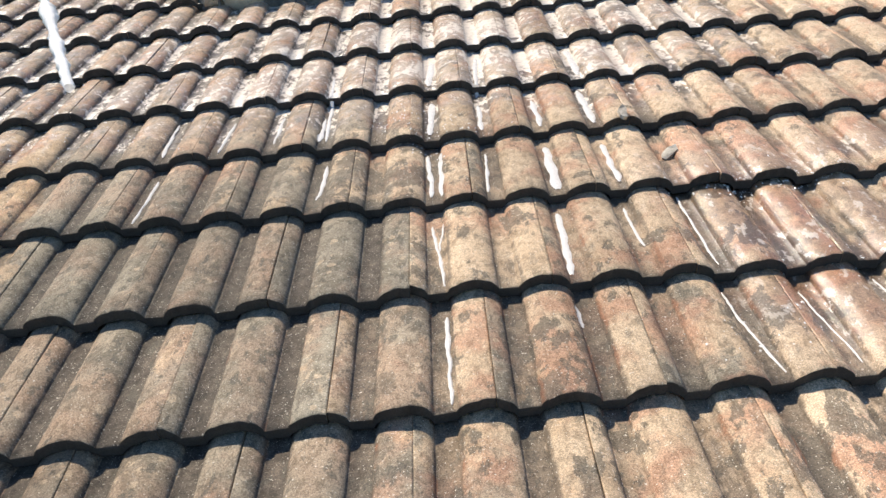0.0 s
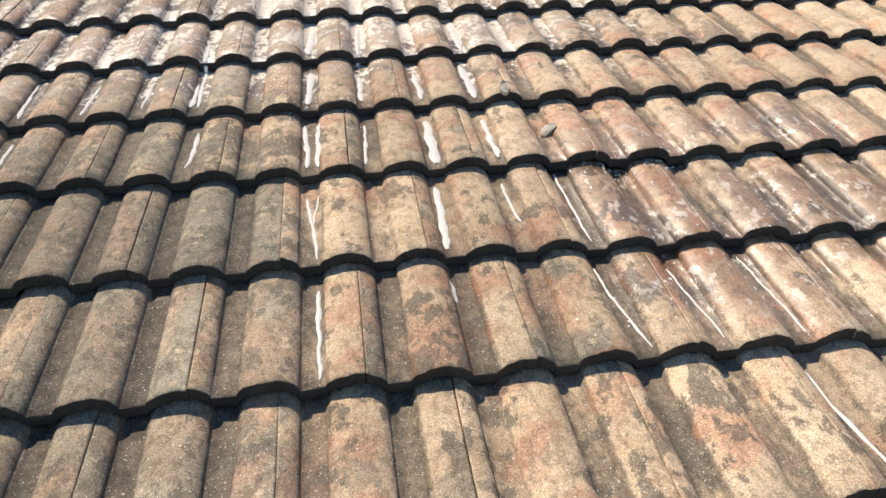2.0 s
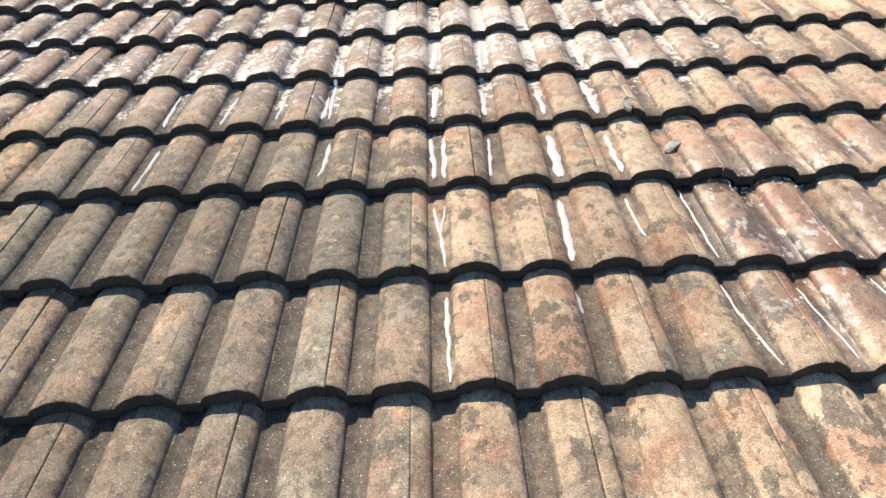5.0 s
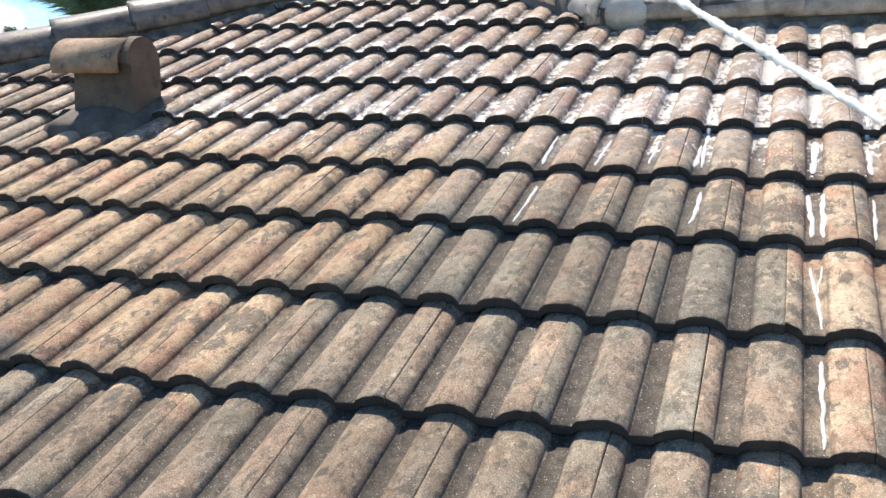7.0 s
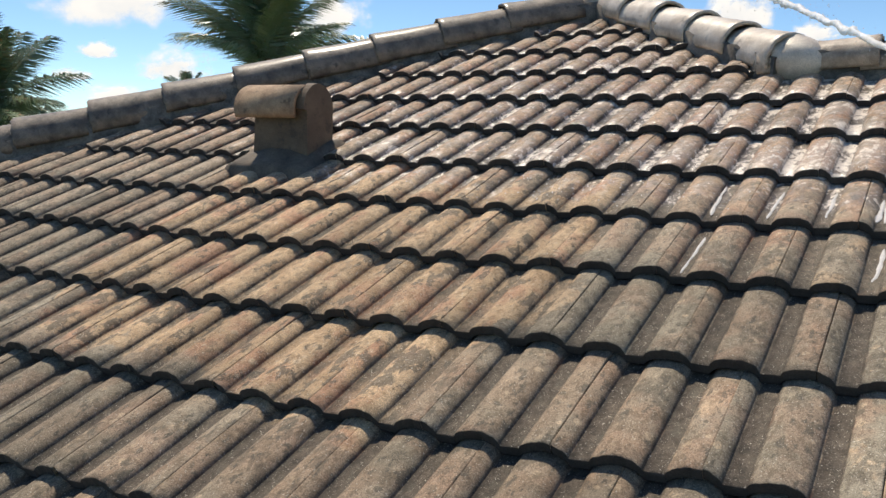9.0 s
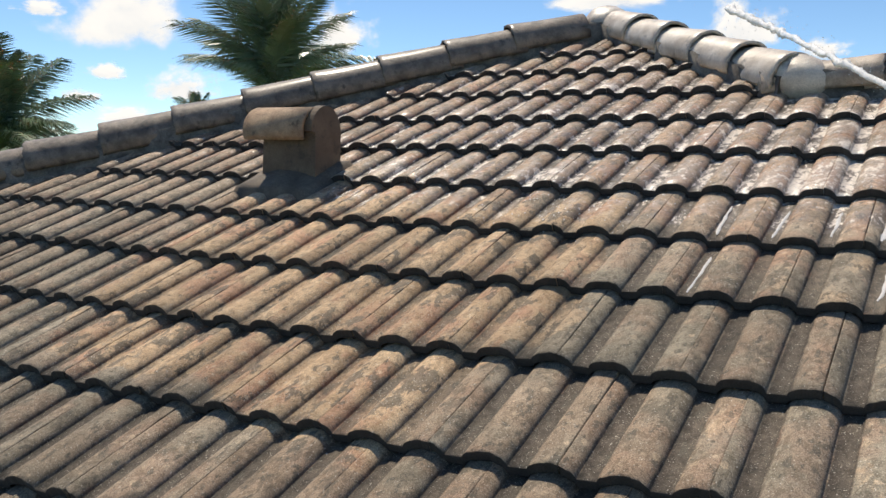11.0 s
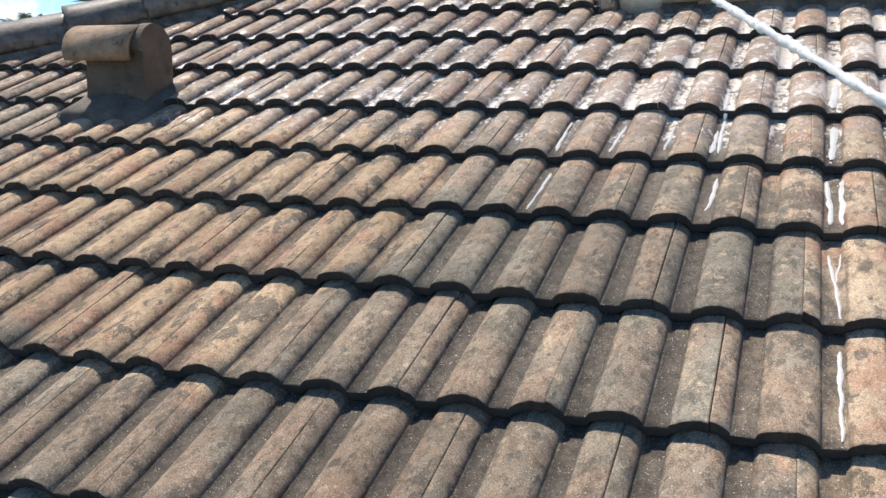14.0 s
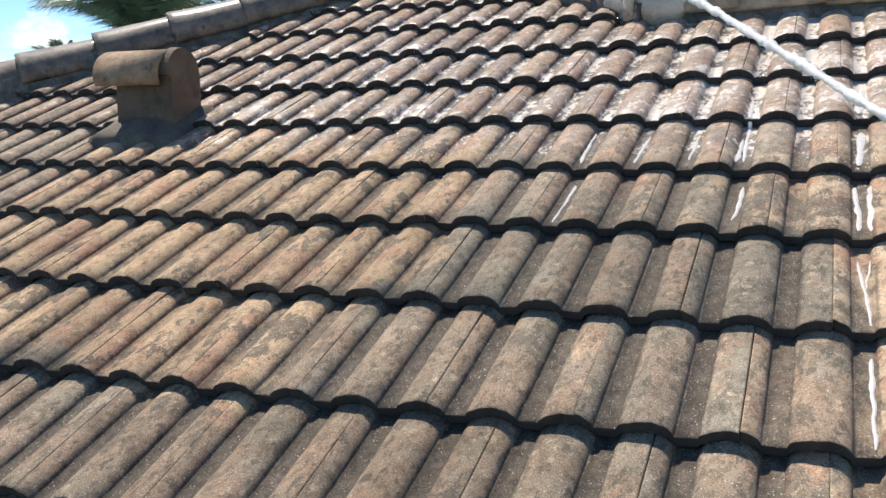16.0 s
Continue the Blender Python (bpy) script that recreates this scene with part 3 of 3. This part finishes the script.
# ---- roof vents ----
def roof_vent(u, v, turn, label):
    """A barrel-topped tile vent standing plumb on the slope, on a dressed flashing."""
    foot = at(u, v, -0.03)
    vent = thing("roof_vent", Matrix.Translation(foot) @ Matrix.Rotation(radians(turn), 4, "Z"), label, "vent", "roof vents")
    W, D, H = 0.138, 0.068, 0.222       # half width, half depth, height to the spring of the hood
    bm = bmesh.new()
    lo, hi = -0.10, H
    pts = [(-W * 1.04, -D * 1.10, lo), (W * 1.04, -D * 1.10, lo), (W * 1.04, D * 1.1, lo), (-W * 1.04, D * 1.1, lo), (-W * 0.97, -D * 0.97, hi), (W * 0.97, -D * 0.97, hi), (W * 0.97, D * 0.97, hi), (-W * 0.97, D * 0.97, hi)]
    vs = [bm.verts.new(p) for p in pts]
    for f in ((0, 1, 5, 4), (1, 2, 6, 5), (2, 3, 7, 6), (3, 0, 4, 7), (4, 5, 6, 7), (3, 2, 1, 0)):
        bm.faces.new([vs[i] for i in f])
    bmesh.ops.bevel(bm, geom=bm.edges[:], offset=0.008, segments=2, affect="EDGES")
    part("vent_body", bm, VENT_SHADE, vent, "stained terracotta body, darkened for shade")
    # arch-topped side cheek, in the vent colour darkened for shade
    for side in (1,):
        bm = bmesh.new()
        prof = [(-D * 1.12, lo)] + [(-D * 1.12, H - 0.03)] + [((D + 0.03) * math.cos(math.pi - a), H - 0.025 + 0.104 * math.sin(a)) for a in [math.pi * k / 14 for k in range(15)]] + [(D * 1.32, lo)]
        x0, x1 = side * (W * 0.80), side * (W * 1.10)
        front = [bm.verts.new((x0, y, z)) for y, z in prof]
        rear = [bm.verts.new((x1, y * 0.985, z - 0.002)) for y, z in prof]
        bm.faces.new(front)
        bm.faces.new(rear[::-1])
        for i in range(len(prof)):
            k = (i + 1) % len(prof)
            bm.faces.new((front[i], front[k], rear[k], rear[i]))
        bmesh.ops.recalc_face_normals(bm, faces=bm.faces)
        part("side_cheek", bm, VENT_SHADE, vent, "arched terracotta side, darkened for shade")
    # hood: half barrel across the top, lip hanging in front
    bm = bmesh.new()
    ring = []
    na = 19
    for shell in (0.0, -0.018):
        for x in (-W * 1.38, W * 0.86):
            row = []
            for k in range(na):
                a = math.pi * (-0.13 + 1.16 * k / (na - 1))
                r = 0.114 + shell
                row.append(bm.verts.new((x, -0.012 + r * math.cos(math.pi - a), H - 0.025 + r * 0.86 * math.sin(a))))
            ring.append(row)
    for (p, q) in ((0, 1), (2, 3), (0, 2), (1, 3)):
        for k in range(na - 1):
            bm.faces.new((ring[p][k], ring[p][k + 1], ring[q][k + 1], ring[q][k]))
    for k in (0, na - 1):
        bm.faces.new((ring[0][k], ring[1][k], ring[3][k], ring[2][k]))
    bmesh.ops.recalc_face_normals(bm, faces=bm.faces)
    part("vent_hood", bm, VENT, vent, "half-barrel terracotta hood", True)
    # flashing, laid in the plane of the roof
    flash = Matrix.Rotation(radians(-turn), 4, "Z") @ Matrix.Rotation(SLOPE, 4, "X")
    bm = bmesh.new()
    nx, ny = 18, 14
    grid = []
    for j in range(ny + 1):
        for i in range(nx + 1):
            x, y = -0.215 + 0.42 * i / nx, -0.200 + 0.36 * j / ny
            e = max(abs(x + 0.005) / 0.210, abs(y + 0.02) / 0.18)
            hill = 0.052 * max(0, 1 - e) ** 0.6
            z = 0.0 + hill + 0.006 * noise.noise(Vector((x * 14, y * 14, u))) - (0.028 if e > 0.97 else 0)
            grid.append(bm.verts.new((x + 0.006 * noise.noise(Vector((y * 20, x * 9, 3))), y, z + 0.012)))
    for j in range(ny):
        for i in range(nx):
            a = j * (nx + 1) + i
            bm.faces.new((grid[a], grid[a + 1], grid[a + nx + 2], grid[a + nx + 1]))
    part("flashing", bm, FLASH, vent, "grey dressed flashing with mortar", True, m=flash)
    return vent


# ---- water ----
def surface_n(u, v, col_u=None):
    """Height of the tile face at (u, v)."""
    row, col = math.floor(v / G) + 1, u / P
    while v < course(row, col):
        row -= 1
    return roll_height(u - SHIFT.get(row, 0.0)) - ROLL - (v - course(row, col)) * STEP / G


def trickle(points, width, seed):
    """A rivulet that runs down a pan, along points (roll column, course), riding on the tiles and over their noses."""
    rng = random.Random(seed)
    pts = []
    for (c0, r0), (c1, r1) in zip(points, points[1:]):
        n = max(2, int(abs(r1 - r0) * G / 0.012))
        for k in range(n):
            f = k / n
            pts.append(((c0 + (c1 - c0) * f) * P, (r0 + (r1 - r0) * f) * G))
    verts, faces = [], []
    for k, (u, v) in enumerate(pts):
        s = k / max(1, len(pts) - 1)
        w = width * (0.55 + 0.75 * max(0.0, 0.5 + 0.75 * noise.noise(Vector((v * 26, seed * 1.7, 0))))) * (0.45 if s < 0.03 else 1.0)
        if s > 0.9:
            w *= 1.0 - 6.0 * (s - 0.9)
        du = 0.0042 * noise.noise(Vector((v * 17, seed * 3.1, 1))) + 0.0018 * noise.noise(Vector((v * 60, seed, 2)))
        row = []
        for q, h in ((-1, 0.0002), (-0.6, 0.0016), (0, 0.0024), (0.6, 0.0016), (1, 0.0002)):
            uu = u + du + q * w / 2
            row.append((uu, v, surface_n(uu, v) + h + 0.0012))
        verts += row
    for k in range(len(pts) - 1):
        for i in range(4):
            a = k * 5 + i
            faces.append((a, a + 1, a + 6, a + 5))
    ob = new("water_trickle", mesh_from("water_trickle", verts, faces, TRICKLE, True))
    ob.matrix_basis = ROOF
    return tagged(ob, "thin bright rivulet of water running down a tile pan", "water", "rivulets on the tiles")


def water_jet(start, end, label):
    """A thrown stream: a rope of torn water that thickens and breaks into drops."""
    a, b = Vector(start), Vector(end)
    jet = thing("water_jet", ROOF @ Matrix.Translation(a), label, "water jet")
    rng = random.Random(77)
    n, na = 260, 8
    way = (b - a)
    side = way.cross(Vector((0, 0, 1))).normalized()
    upn = side.cross(way).normalized()
    verts, faces = [], []
    for k in range(n + 1):
        f = k / n
        c = way * f + upn * 0.02 * (f * (1 - f))
        c = c + side * 0.004 * noise.noise(Vector((f * 30, 1, 0))) * f + upn * 0.005 * noise.noise(Vector((f * 38, 5, 0))) * f
        r = (0.0026 + 0.0034 * f) * (0.55 + 0.9 * abs(noise.noise(Vector((f * 90, 9, 0)))))
        for i in range(na):
            t = 2 * math.pi * i / na
            q = r * (1 + 0.45 * noise.noise(Vector((f * 150, math.cos(t) * 1.5, math.sin(t) * 1.5))))
            verts.append(c + side * q * math.cos(t) + upn * q * math.sin(t))
    for k in range(n):
        for i in range(na):
            p, q = k * na + i, k * na + (i + 1) % na
            faces.append((p, q, q + na, p + na))
    part_mesh("stream", mesh_from("stream", verts, faces, WATER, True), jet)
    # drops round the far half and where it strikes
    dv, df = [], []
    for _ in range(320):
        f = min(1.0, rng.random() ** 0.5)
        spread = 0.003 + 0.014 * f * f
        c = way * f + upn * 0.02 * (f * (1 - f)) + Vector([rng.gauss(0, spread) for _ in range(3)])
        if f > 0.97:
            c += Vector((rng.gauss(0, 0.04), rng.gauss(0, 0.04), rng.gauss(0, 0.03)))
        r = rng.uniform(0.0003, 0.0007)
        base = len(dv)
        for d in ((1, 0, 0), (-1, 0, 0), (0, 1, 0), (0, -1, 0), (0, 0, 1), (0, 0, -1)):
            dv.append(c + Vector(d) * r)
        for t in ((0, 2, 4), (2, 1, 4), (1, 3, 4), (3, 0, 4), (2, 0, 5), (1, 2, 5), (3, 1, 5), (0, 3, 5)):
            df.append(tuple(base + i for i in t))
    tagged(part_mesh("spray", mesh_from("spray", dv, df, WATER, True), jet), "fine drops round the stream", kind="stuff")
    return jet


def water_drops(spots, seed):
    """Beads of splashed water lying on the tiles round the given (u, v, spread, count)."""
    rng = random.Random(seed)
    verts, faces = [], []
    for u0, v0, spread, count in spots:
        for _ in range(count):
            u, v = u0 + rng.gauss(0, spread), v0 + rng.gauss(0, spread * 0.45)
            r = rng.uniform(0.0010, 0.0030)
            c = Vector((u, v, surface_n(u, v) + r * 0.5))
            base = len(verts)
            for k in range(6):
                a = math.pi * k / 3
                verts.append(c + Vector((r * math.cos(a), r * rng.uniform(0.9, 2.0) * math.sin(a), -r * 0.4)))
            verts.append(c + Vector((0, 0, r * 0.7)))
            faces += [(base + k, base + (k + 1) % 6, base + 6) for k in range(6)]
    ob = new("water_drops", mesh_from("water_drops", verts, faces, TRICKLE, True))
    ob.matrix_basis = ROOF
    return tagged(ob, "scattered bright beads of splashed water on the tiles", "water drops", kind="stuff")


# ---- palms ----
def frond_mesh(seed, length, droop):
    """One feather frond along +x: a curved rib with two rows of narrow hanging leaflets."""
    rng = random.Random(seed)
    verts, faces = [], []
    n = 24
    spine = []
    for k in range(n + 1):
        f = k / n
        spine.append(Vector((length * f * math.cos(droop * 0.28 * f), 0, length * (0.20 * f - 0.62 * droop * f ** 2.2))))
    for k, c in enumerate(spine):
        r = 0.026 * (1 - 0.85 * k / n)
        base = len(verts)
        verts += [c + Vector((0, -r, 0)), c + Vector((0, 0, r)), c + Vector((0, r, 0)), c + Vector((0, 0, -r * 0.6))]
        if k:
            for i in range(4):
                j = (i + 1) % 4
                faces.append((base - 4 + i, base - 4 + j, base + j, base + i))
    m = 110
    for k in range(m):
        f = 0.10 + 0.90 * k / m
        i = min(n - 1, int(f * n))
        c = spine[i].lerp(spine[i + 1], f * n - i)
        tan = (spine[i + 1] - spine[i]).normalized()
        ll = 0.80 * math.sin(math.pi * (0.12 + 0.80 * f)) ** 0.7 * rng.uniform(0.85, 1.12)
        for s in (-1, 1):
            out = (Vector((0, s, 0)) * 0.86 + tan * rng.uniform(0.45, 0.75) + Vector((0, 0, rng.uniform(-0.1, 0.30)))).normalized()
            mid = c + out * ll * 0.5
            tip = c + out * ll * 0.92 + Vector((0, 0, -ll * rng.uniform(0.35, 0.75)))
            w = tan * 0.019
            base = len(verts)
            verts += [c - w * 0.6, c + w * 0.6, mid + w, mid - w, tip]
            faces += [(base, base + 1, base + 2, base + 3), (base + 3, base + 2, base + 4)]
    return mesh_from("frond", verts, faces, LEAF)


FRONDS = [frond_mesh(900 + k, 2.7 + 0.15 * (k % 3), 0.35 + 0.22 * k) for k in range(5)]


def palm_tree(x, y, top, size, seed, label, count=30, lean=62):
    rng = random.Random(seed)
    palm = thing("palm_tree", Matrix.Translation((x, y, 0)), label, "palm tree", "palms behind the house")
    verts, faces = [], []
    n, na = 34, 12
    for k in range(n + 1):
        f = k / n
        r = (0.17 - 0.06 * f) * size * (1.05 if k % 2 else 0.97) + 0.10 * size * max(0, 1 - f * 9)
        for i in range(na):
            a = 2 * math.pi * i / na
            verts.append((r * math.cos(a) + 0.25 * f * f, r * math.sin(a), top * f))
    for k in range(n):
        for i in range(na):
            p, q = k * na + i, k * na + (i + 1) % na
            faces.append((p, q, q + na, p + na))
    part_mesh("trunk", mesh_from("trunk", verts, faces, TRUNK, True), palm, "ringed grey palm trunk")
    for k in range(count):
        f = k / count
        up = 88 - lean * f + rng.uniform(-9, 9)
        m = Matrix.Translation((0.25, 0, top - 0.05 + 0.25 * (1 - f))) @ pose(0, 0, 0, rng.uniform(-25, 25), -up, 137.5 * k + rng.uniform(-14, 14)) @ Matrix.Scale(size * rng.uniform(0.88, 1.1), 4)
        part_mesh("frond", FRONDS[min(4, int(f * 5))], palm, m=m)
    return palm


# ---- clouds, far behind everything ----
def cloud_material(name, seed):
    """A heap cloud: soft ragged outline, white crown, faintly grey belly."""
    m = Mat(name)
    o = m.obj()
    xyz = m.node("ShaderNodeSeparateXYZ", None, _0=o)
    x, y = xyz.outputs[0], xyz.outputs[1]
    flat = m.math("MULTIPLY", y, m.ramp(y, -0.05, 0.05, 1.9, 1.0))
    d = m.math("SQRT", m.math("ADD", m.math("MULTIPLY", x, x), m.math("MULTIPLY", flat, flat)))
    n = m.noise(o, 2.3, 7.0, 0.60, w=float(seed))
    n2 = m.noise(o, 1.0, 2.0, 0.5, w=float(seed) + 9.0)
    body = m.math("ADD", m.math("SUBTRACT", 0.62, d), m.math("ADD", m.math("MULTIPLY", m.math("SUBTRACT", n, 0.5), 1.35), m.math("MULTIPLY", m.math("SUBTRACT", n2, 0.5), 0.9)))
    fade = m.ramp(d, 1.0, 0.72)
    alpha = m.math("MULTIPLY", m.ramp(body, 0.0, 0.40), fade)
    lum = m.ramp(m.math("ADD", m.math("MULTIPLY", y, 0.6), n), 0.1, 0.75)
    colour = m.mix(lum, (0.74, 0.80, 0.88), (1.0, 1.0, 1.0))
    glow = m.node("ShaderNodeEmission", None, Color=colour, Strength=CLOUD)
    clear = m.node("ShaderNodeBsdfTransparent")
    both = m.node("ShaderNodeMixShader", None, _0=alpha, _1=clear.outputs[0], _2=glow.outputs[0])
    m.t.links.new(both.outputs[0], m.out.inputs[0])
    return m.m


def cloud(az, el, wide, high, seed):
    """az clockwise from +y, el up, sizes in degrees."""
    r = 2500.0
    a, e = radians(az), radians(el)
    c = Vector((r * math.sin(a) * math.cos(e), r * math.cos(a) * math.cos(e), r * math.sin(e)))
    sx, sy = r * math.tan(radians(wide / 2)), r * math.tan(radians(high / 2))
    verts, faces = [], []
    n = 8
    for j in range(n + 1):
        for i in range(n + 1):
            x, y = 2 * i / n - 1, 2 * j / n - 1
            verts.append((x, y, -0.10 * (x * x + y * y)))
    for j in range(n):
        for i in range(n):
            p = j * (n + 1) + i
            faces.append((p, p + 1, p + n + 2, p + n + 1))
    ob = new("cloud", mesh_from("cloud", verts, faces, cloud_material("cloud_white", seed)))
    ob.matrix_basis = Matrix.Translation(c) @ (-c).to_track_quat("Z", "Y").to_matrix().to_4x4() @ Matrix.Diagonal((sx, sy, sx, 1))
    return tagged(ob, "white heap cloud with ragged edges in a blue sky", "cloud", "clouds", "structure")


# ---- house and ground ----
def build_house():
    bm = bmesh.new()
    bmesh.ops.create_grid(bm, x_segments=8, y_segments=8, size=4000)
    ground = part("ground", bm, GRASS, None, "")
    tagged(ground, "green lawn reaching to the horizon", "ground", kind="structure")
    y0 = at(0, FIRST_ROW * G).y + 0.45
    top = at(0, FIRST_ROW * G).z - 0.02
    x0, x1, y1 = -5.8, 4.6, 8.6
    for name, b in (("wall_south", (x0, x1, y0, y0 + 0.2)), ("wall_west", (x0, x0 + 0.2, y0 + 0.2, y1)), ("wall_east", (x1 - 0.2, x1, y0 + 0.2, y1)), ("wall_north", (x0 + 0.2, x1 - 0.2, y1 - 0.2, y1))):
        bm = bmesh.new()
        box(bm, *b, 0.0, top if name == "wall_south" else top - 0.25)
        tagged(part(name, bm, STUCCO, None), "plain cream stucco house wall", "wall", kind="structure")
    bm = bmesh.new()
    box(bm, -6.6, U_MAX, y0 - 0.42, y0 - 0.39, top - 0.16, top - 0.01)
    tagged(part("trim", bm, STUCCO, None), "cream painted fascia board under the eaves", "fascia", kind="structure")


def tile_chip(u, v, turn, size, label):
    """A curled flake of broken tile."""
    verts, faces = [], []
    outline = [(0, 0), (1.0, 0.15), (1.15, 0.6), (0.7, 0.95), (0.15, 0.75), (-0.1, 0.35)]
    for z in (0.0, 0.30):
        for x, y in outline:
            verts.append(((x - 0.5) * size, (y - 0.5) * size * 0.7, z * size + 0.35 * size * (x - 0.4) ** 2))
    n = len(outline)
    faces = [tuple(range(n))[::-1], tuple(range(n, 2 * n))] + [(i, (i + 1) % n, n + (i + 1) % n, n + i) for i in range(n)]
    ob = new("tile_chip", mesh_from("tile_chip", verts, faces, CHIP))
    ob.matrix_basis = ROOF @ Matrix.Translation((u, v, surface_n(u, v) - 0.002)) @ pose(0, 0, 0, 12, -14, turn)
    return tagged(ob, label, "tile fragment", "broken bits on the tiles")


build_house()
build_deck()
build_hips()
roof_vent(-2.485, 1.375, 0, "terracotta barrel-topped roof vent standing on the tiles")
roof_vent(2.34, 1.60, 0, "sunlit terracotta roof vent casting a dark shadow on the tiles")
palm_tree(-11.1, 10.76, 4.62, 0.70, 5, "tall green coconut palm with upright fronds behind the hip", 26, 40)
palm_tree(-14.75, 7.69, 3.66, 0.66, 8, "green coconut palm with hanging fronds behind the hip")
palm_tree(-28.9, 26.1, 4.55, 0.5, 12, "distant green palm showing only its tips", 16)
for args in CLOUDS:
    cloud(*args)
for k, (pts, w) in enumerate((
        (((-4.59, 3.78), (-4.59, 3.44), (-4.54, 3.04)), 0.013),
        (((-4.47, 2.79), (-4.51, 2.06)), 0.011),
        (((-1.55, 4.52), (-1.49, 3.10)), 0.014),
        (((-1.44, 2.83), (-1.43, 2.50), (-1.50, 2.20)), 0.014),
        (((0.57, 4.67), (0.46, 4.01)), 0.024),
        (((0.51, 3.80), (0.46, 3.06)), 0.026),
        (((0.40, 2.86), (0.44, 2.44), (0.44, 2.10)), 0.016),
        (((0.62, 2.87), (0.61, 2.11)), 0.013),
        (((0.42, 1.85), (0.50, 1.47), (0.59, 1.04)), 0.012),
        (((0.60, 1.88), (0.52, 1.47)), 0.008),
        (((0.57, 0.86), (0.56, 0.43), (0.58, 0.03)), 0.012),
        (((1.53, 4.72), (1.43, 3.83)), 0.020),
        (((1.43, 3.66), (1.43, 3.08)), 0.018),
        (((1.43, 2.82), (1.38, 2.11)), 0.011),
        (((2.50, 3.68), (2.53, 3.06)), 0.018),
        (((2.53, 2.85), (2.50, 2.07)), 0.030),
        (((2.42, 1.90), (2.42, 1.52), (2.37, 1.06)), 0.022),
        (((2.34, 0.86), (2.35, 0.61)), 0.015),
        (((3.54, 4.74), (3.57, 3.98)), 0.026),
        (((3.46, 3.83), (3.51, 3.04)), 0.026),
        (((3.53, 2.82), (3.55, 2.11)), 0.019),
        (((3.50, 1.90), (3.49, 1.58), (3.56, 1.33)), 0.014),
        (((4.39, 2.00), (4.43, 1.04)), 0.008),
        (((4.38, 0.89), (4.40, 0.60), (4.49, 0.39), (4.60, 0.08)), 0.007),
        (((6.36, -0.08), (6.39, -0.36), (6.58, -0.93)), 0.010),
        (((6.45, 0.91), (6.55, 0.54), (6.60, 0.10)), 0.006),
        (((5.36, 0.83), (5.55, 0.11)), 0.006),
        (((-1.60, 3.64), (-1.62, 3.11)), 0.016),
        (((-2.45, 3.74), (-2.48, 3.14)), 0.012),
        (((-3.42, 3.71), (-3.50, 3.05)), 0.012))):
    trickle(pts, 0.85 * w, k + 1)
water_jet((0.005, -0.883, 0.997), (-0.363, -0.028, 0.897), "white stream of water thrown high over the roof")
tile_chip(0.684, 0.888, 30, 0.045, "pale broken flake lying on a tile roll")
tile_chip(3.98 * P, 3.04 * G, 80, 0.038, "dark-edged broken flake at a tile nose")
water_drops(((0.80, 2.02 * G, 0.07, 70), (0.98, 2.03 * G, 0.05, 60), (0.13, 3.02 * G, 0.09, 80), (0.0, 3.4 * G, 0.12, 60), (-1.2, 3.6 * G, 0.25, 160), (-0.5, 4.3 * G, 0.30, 160), (1.0, 1.0 * G, 0.10, 60), (0.75, 0.5 * G, 0.12, 60)), 9)
build_tiles()
